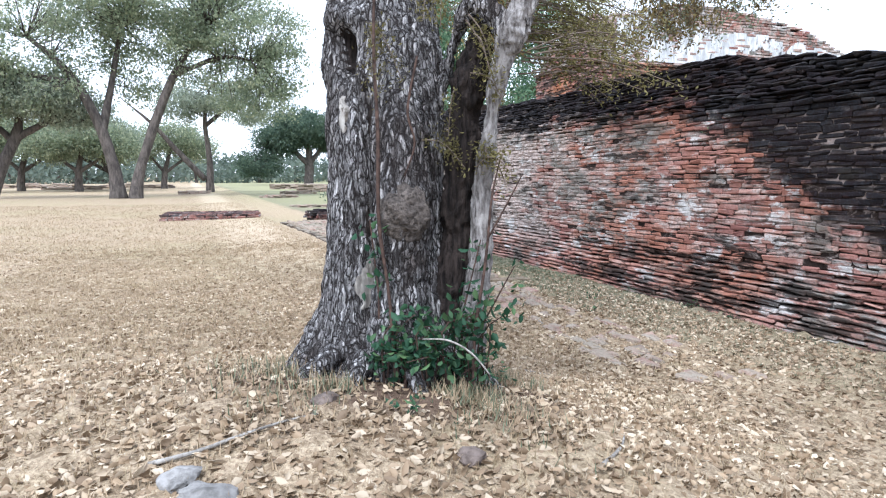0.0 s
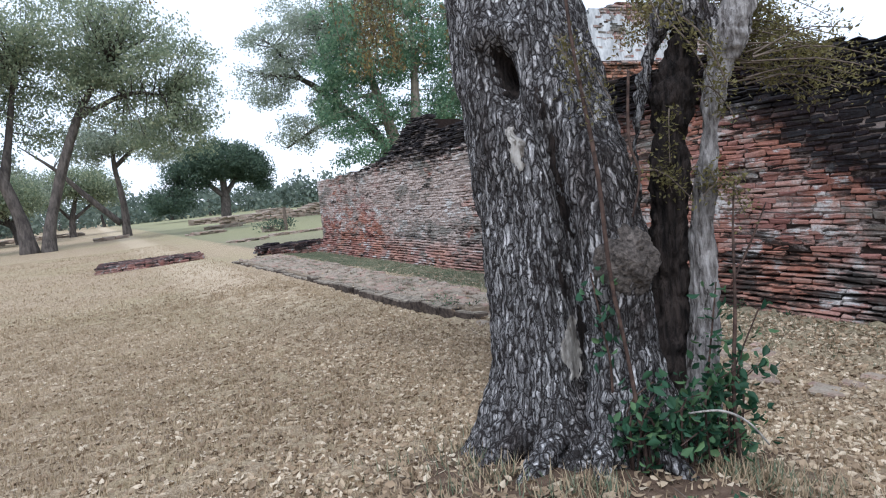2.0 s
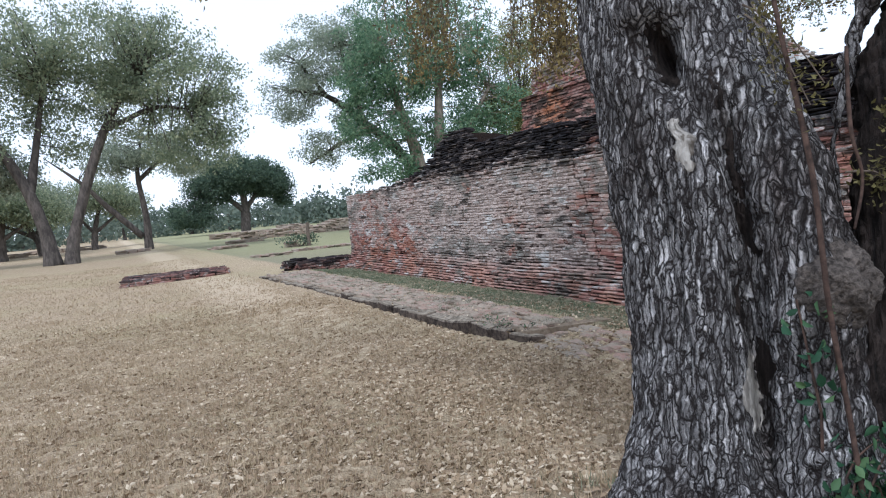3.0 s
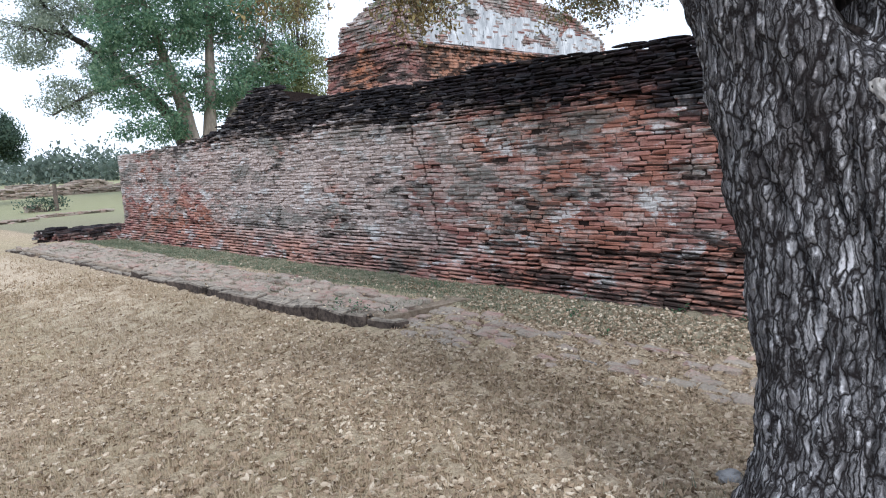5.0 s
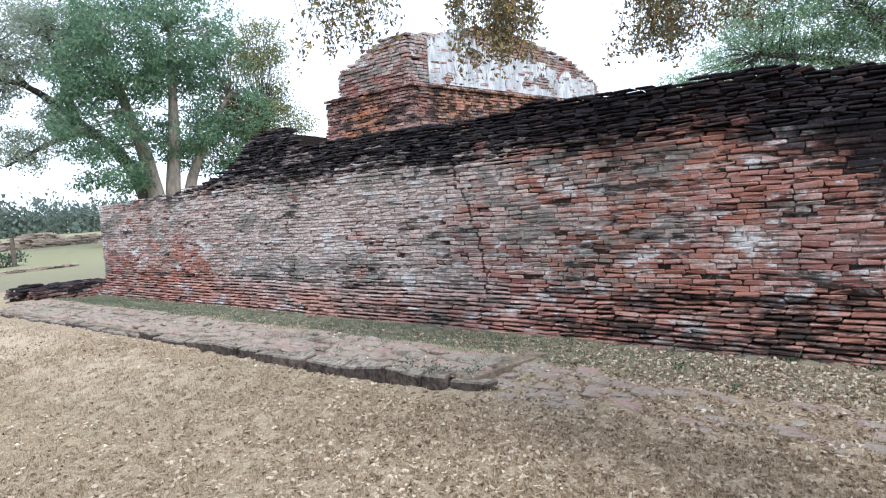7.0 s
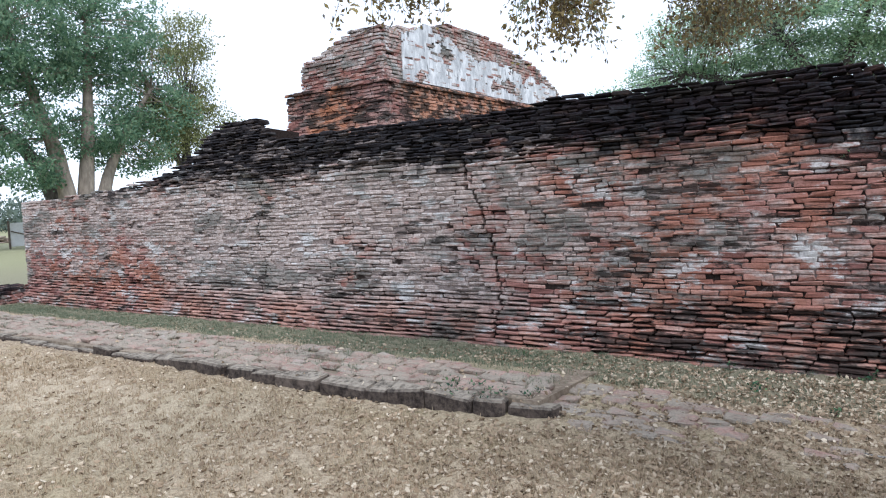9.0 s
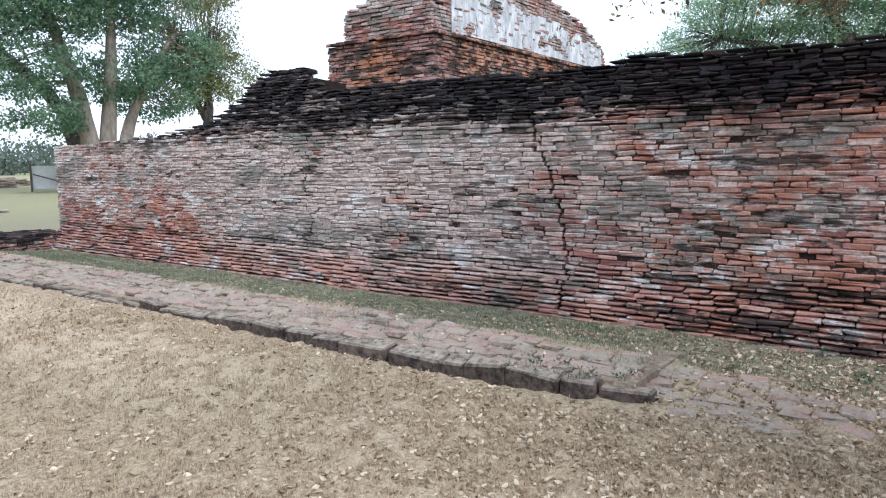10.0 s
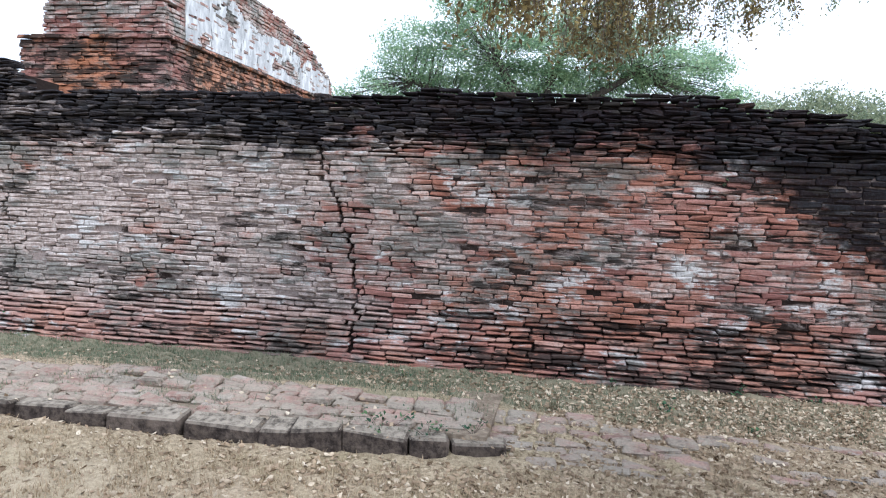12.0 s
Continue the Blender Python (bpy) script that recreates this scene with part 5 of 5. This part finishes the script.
def brick_mass(name, label, category, cx, cy, lx, ly, courses, turn, seed, mat, ragged=0.2, group=""):
    """A low remnant of brickwork: courses of bricks round and over a core."""
    rng = np.random.default_rng(seed)
    t = thing(name, label, category, group, at=(cx, cy, G0))
    t.rotation_euler = (0, 0, turn)
    core, b = Heap(), Heap()
    h = courses * 0.072
    core.add([(-lx / 2 + 0.1, -ly / 2 + 0.1, -0.2), (lx / 2 - 0.1, -ly / 2 + 0.1, -0.2), (lx / 2 - 0.1, ly / 2 - 0.1, -0.2), (-lx / 2 + 0.1, ly / 2 - 0.1, -0.2),
              (-lx / 2 + 0.1, -ly / 2 + 0.1, h - 0.05), (lx / 2 - 0.1, -ly / 2 + 0.1, h - 0.05), (lx / 2 - 0.1, ly / 2 - 0.1, h - 0.05), (-lx / 2 + 0.1, ly / 2 - 0.1, h - 0.05)], BOX_F)
    for k in range(-1, courses):
        top = k == courses - 1
        rows = np.arange(-ly / 2 + 0.07, ly / 2, 0.145)
        for yy in rows:
            xx = -lx / 2 + rng.uniform(0, 0.15)
            while xx < lx / 2:
                ln = rng.uniform(0.2, 0.32)
                edge = xx < -lx / 2 + 0.35 or xx + ln > lx / 2 - 0.35 or yy < -ly / 2 + 0.2 or yy > ly / 2 - 0.2
                if (edge or top) and rng.random() > (ragged if top else 0.02):
                    v, f = worn_brick(ln, 0.135, 0.062, rng, 0.007, 0.009)
                    b.add(np.asarray(v) + (xx + ln / 2 + rng.normal(0, 0.02), yy + rng.normal(0, 0.01), k * 0.072 + 0.036), f)
                xx += ln + 0.012
    part("core", core.mesh("core", MORTAR), t)
    part("bricks", b.mesh("bricks", mat), t, "", "stuff")
    return t


DARK_BRICK = brick_material("mossy_dark_brick", lambda m, y: m.span(y, 0, 1, 0.0, 0.0), 1.0)
brick_mass("brick_platform", "low dark brick footing at the wall's end", "ruin", 4.75, 22.9, 1.7, 1.3, 5, 0.12, 91, DARK_BRICK, 0.25)
brick_mass("brick_platform", "small broken brick stump beside the footing", "ruin", 3.95, 23.0, 0.5, 0.6, 6, 0.4, 92, DARK_BRICK, 0.5)
brick_mass("brick_footing", "low square brick footing in dry grass", "ruin", 0.75, 26.2, 3.1, 2.4, 3, -0.1, 93, DARK_BRICK, 0.3)


def far_ruins():
    """Low foundations across the field."""
    rng = np.random.default_rng(95)
    for cx, cy, lx, ly, c, turn in ((17, 68, 14, 1.2, 9, 0.12), (30, 74, 16, 1.5, 11, 0.05), (14, 84, 9, 3, 14, 0.1), (24, 88, 12, 3, 16, 0.1), (9.0, 60, 3.0, 1.0, 5, 0.3), (8.4, 42, 0.5, 0.4, 5, 0.2), (6.0, 50, 2.4, 0.7, 3, -0.2),
                                   (0.5, 62, 2.2, 1.0, 5, 0.1), (-6, 96, 8, 2, 9, 0), (-18, 100, 10, 2, 10, 0), (5.5, 34, 1.6, 0.5, 2, 0.2), (8.6, 36, 3.0, 0.4, 2, 0.05), (-12, 88, 6, 2, 8, 0.1)):
        s = 2.2 if cy > 55 else 1.0
        t = thing("foundation_ruin", "low crumbling brick foundation across the field", "ruin", "foundations across the field", at=(cx, cy, G0))
        t.rotation_euler = (0, 0, turn)
        h = Heap()
        for k in range(max(1, int(c / s))):
            xx = -lx / 2
            while xx < lx / 2:
                ln = rng.uniform(0.3, 0.7) * s * 0.5 + 0.1
                if k * 0.072 * s < c * 0.072 * (0.55 + 0.6 * noise.noise(Vector((xx * 0.3, cx, cy)))) + 0.05:
                    v, f = worn_brick(ln, ly * rng.uniform(0.8, 1.0), 0.07 * s, rng, 0.015 * s, 0.012)
                    h.add(np.asarray(v) + (xx + ln / 2, rng.normal(0, 0.06), (k + 0.3) * 0.072 * s), f)
                xx += ln + 0.02
        part("bricks", h.mesh("bricks", PAVER), t, "", "stuff")


far_ruins()


def post_and_bush():
    t = thing("wooden_post", "short weathered post in the grass", "post", at=(9.3, 41.0, G0))
    part("post", mesh("post", *tube([(0, 0, -0.2), (0, 0, 0.7), (0.02, 0, 1.35)], [0.11, 0.1, 0.09], 8, 0.15), TWIG), t)
    rng = np.random.default_rng(97)
    b = thing("low_bush", "low dark bush beside the post", "bush", at=(8.9, 41.2, G0))
    stems = Heap()
    cen = []
    for i in range(14):
        d = np.array((rng.normal(0, 0.5), rng.normal(0, 0.3), rng.uniform(0.25, 0.6)))
        stems.add(*tube([(0, 0, -0.05), tuple(d)], [0.02, 0.008], 4))
        cen.append(d + rng.normal(0, 0.13, (40, 3)))
    part("stems", stems.mesh("stems", TWIG), b, "", "stuff")
    part("leaves", leaf_mesh("leaves", np.concatenate(cen), 0.13, L_DARK, rng), b, "", "stuff")


post_and_bush()


WHITE_PAINT = simple("white_paint", (0.72, 0.72, 0.71), (0.82, 0.82, 0.81), 3, bump=0.1)


def white_fence():
    """White hoarding with dark posts far across the field."""
    t = thing("white_hoarding", "white panel hoarding with dark posts across the field", "fence", at=(20.5, 57.2, G0))
    t.rotation_euler = (0, 0, -0.35)
    for i in range(4):
        v, f = worn_brick(2.9, 0.06, 1.6, RNG, 0.01, 0.02)
        ob = part("panel", mesh("panel", v, f, WHITE_PAINT), t)
        ob.location = (3.0 * i + 1.5, 0, 0.95)
    for i in range(5):
        part("post", mesh("post", *tube([(3.0 * i, -0.12, -0.2), (3.0 * i, -0.12, 1.9)], [0.07, 0.07], 8), TWIG), t)
    for i in range(4):
        part("brace", mesh("brace", *tube([(3.0 * i + 0.1, -0.2, 1.2), (3.0 * i + 2.9, -0.2, 0.3)], [0.04, 0.04], 6), TWIG), t)


white_fence()


# ---- litter and grass ----
def scatter(n, rng, centre, sd, box):
    p = rng.normal(0, 1, (n, 2)) * sd + centre
    return p[(p[:, 0] > box[0]) & (p[:, 0] < box[1]) & (p[:, 1] > box[2]) & (p[:, 1] < box[3])]


def litter():
    rng = np.random.default_rng(101)
    pts = np.concatenate((scatter(13000, rng, (0.9, 2.6), (1.5, 1.4), (-5, 5.3, -1, 9)), scatter(24000, rng, (2.2, 6.2), (1.9, 2.4), (-4, 5.4, -1, 13)),
                          scatter(5000, rng, (4.9, 5.5), (0.5, 2.2), (4, 5.45, 0, 11)),
                          np.column_stack((rng.uniform(-5, 5, 16000), rng.uniform(0, 16, 16000)))))
    d = np.hypot(pts[:, 0] - 0.98, pts[:, 1] - 3.5)
    pts = pts[rng.random(len(pts)) < np.clip((d - 0.4) / 0.75, 0.0, 1.0)]
    on_walk = (pts[:, 1] > 8.5) & (pts[:, 0] > 2.95) & (pts[:, 0] < 4.4)
    z = gz(pts[:, 0], pts[:, 1]) + 0.014
    z[on_walk] = PAVE_Z + 0.008
    keep = ~on_walk | (rng.random(len(pts)) < 0.12)
    c = np.column_stack((pts, z))[keep]
    heap = thing("leaf_litter", "dry curled brown leaves scattered over the ground", "leaves", kind="stuff")
    part("leaves", ovate_mesh("litter", c, 0.040, L_DRY, rng, 0, 0.7, 0.6), heap, "", "stuff")


def blades(name, label, pts, h, mat, rng, lean=0.8, wide=0.0035, level=None):
    n = len(pts)
    a = rng.uniform(0, 2 * math.pi, n)
    s = h * rng.uniform(0.5, 1.4, n)
    z = gz(pts[:, 0], pts[:, 1]) - 0.004 if level is None else np.full(n, level)
    d = np.column_stack((np.cos(a), np.sin(a)))
    w = np.column_stack((-d[:, 1], d[:, 0])) * wide
    l = rng.uniform(0.2, 1.0, n) * lean
    v = np.empty((n, 3, 3))
    v[:, 0, :2], v[:, 1, :2] = pts - w, pts + w
    v[:, 0, 2] = v[:, 1, 2] = z
    v[:, 2, :2] = pts + d * (s * l)[:, None]
    v[:, 2, 2] = z + s * np.sqrt(np.maximum(0.05, 1 - l * l))
    me = bpy.data.meshes.new(name)
    me.vertices.add(3 * n)
    me.vertices.foreach_set("co", v.ravel())
    me.loops.add(3 * n)
    me.loops.foreach_set("vertex_index", np.arange(3 * n))
    me.polygons.add(n)
    me.polygons.foreach_set("loop_start", np.arange(0, 3 * n, 3))
    me.update(calc_edges=True)
    me.materials.append(mat)
    tagged(new(name, me), label, "grass", kind="stuff")


def grasses():
    rng = np.random.default_rng(103)
    pts = np.concatenate((scatter(90000, rng, (0.0, 5.5), (2.4, 3.2), (-6, 3.0, -1, 15)), np.column_stack((rng.uniform(-6, 2.7, 60000), rng.uniform(1, 18, 60000))), np.column_stack((rng.uniform(-2.5, 2.8, 110000), rng.uniform(5, 15, 110000))), scatter(30000, rng, (2.6, 6.0), (1.2, 1.8), (-1, 5.2, 0, 8.4))))
    d = np.hypot(pts[:, 0] - 0.98, pts[:, 1] - 3.5)
    blades("dry_grass", "short dry straw-coloured grass", pts[rng.random(len(pts)) < np.clip((d - 0.5) / 0.6, 0, 1)], 0.04, L_STRAW, rng, 0.95)
    pts = np.column_stack((rng.uniform(-14, 2.6, 70000), 14 + 26 * rng.random(70000) ** 1.4))
    blades("dry_grass", "dry straw-coloured grass further out on the field", pts, 0.045, L_STRAW, rng, 0.97, 0.012)
    pts = np.column_stack((rng.uniform(4.2, 5.55, 60000), rng.uniform(3.5, 22, 60000)))
    keep = rng.random(len(pts)) < np.clip((pts[:, 1] - 3) / 6, 0.15, 1)
    blades("green_grass", "thin short green grass along the wall's foot", pts[keep], 0.04, L_GRASS, rng, 0.8)
    tuft = np.column_stack((rng.uniform(3.1, 4.3, 150), rng.uniform(8.6, 20, 150)))
    pts = tuft[rng.integers(0, 150, 7000)] + rng.normal(0, 1, (7000, 2)) * (0.09, 0.16)
    blades("green_grass", "thin grass growing between the paving bricks", pts[(pts[:, 0] > 3.12) & (pts[:, 1] > 8.6)], 0.035, L_GRASS, rng, 0.9, 0.0035, PAVE_Z - 0.012)
    tuft = rng.uniform(0, 6.28, 26)
    ang, rad = rng.choice(tuft, 3200) + rng.normal(0, 0.10, 3200), np.abs(rng.normal(0, 0.26, 3200)) + 0.48
    pts = np.column_stack((0.95 + rad * np.cos(ang), 3.4 + rad * np.sin(ang) * 1.1))
    blades("dry_grass", "dry grass tufts round the tree's foot", pts[:1700], 0.085, L_STRAW, rng, 0.85)
    blades("green_grass", "dull green grass tufts round the tree's foot", pts[1700:], 0.075, L_GRASS, rng, 0.85)


def small_plants():
    """Seedlings on the ground, in the kerb and in the wall's joints."""
    rng = np.random.default_rng(105)
    spots = [(1.55, 3.55, None, 0.09, 60), (0.78, 2.55, None, 0.06, 26), (3.2, 9.35, 0.0, 0.10, 60), (3.15, 9.0, 0.02, 0.07, 40), (3.3, 8.7, 0.02, 0.05, 24), (4.6, 7.2, None, 0.07, 30), (4.2, 6.6, None, 0.06, 24),
             (5.86, 9.15, 2.12, 0.06, 30), (5.8, 8.55, 1.98, 0.05, 22), (5.8, 7.35, 2.0, 0.05, 22), (5.85, 12.4, 2.05, 0.05, 24), (5.85, 13.6, 2.06, 0.06, 30), (5.85, 13.9, 2.02, 0.05, 20), (5.8, 10.35, 1.9, 0.04, 18), (5.8, 6.6, 1.9, 0.05, 20),
             (5.62, 14.75, 0.0, 0.07, 34), (5.45, 6.4, None, 0.07, 30), (5.4, 5.7, None, 0.06, 30), (5.45, 7.6, None, 0.05, 24), (4.9, 9.6, None, 0.05, 24)]
    for x, y, z, s, n in spots:
        z = float(gz(x, y)) if z is None else z
        p = thing("seedling", "small green leafy seedling", "plant", "weeds", at=(x, y, z))
        stems = Heap()
        cen = []
        for _ in range(5):
            d = np.array((rng.normal(0, s), rng.normal(0, s), s * rng.uniform(0.5, 1.5)))
            stems.add(*tube([(0, 0, -0.03), tuple(d)], [0.003, 0.002], 4))
            cen.append(d * rng.uniform(0.4, 1.1, (n // 5, 1)) + rng.normal(0, s * 0.3, (n // 5, 3)))
        part("stem", stems.mesh("stem", TWIG), p)
        part("leaves", leaf_mesh("leaves", np.concatenate(cen), 0.03 if z > 1 else 0.032, L_IVY, rng, 0, 0.3, 0.6), p, "", "stuff")


litter()
grasses()
small_plants()
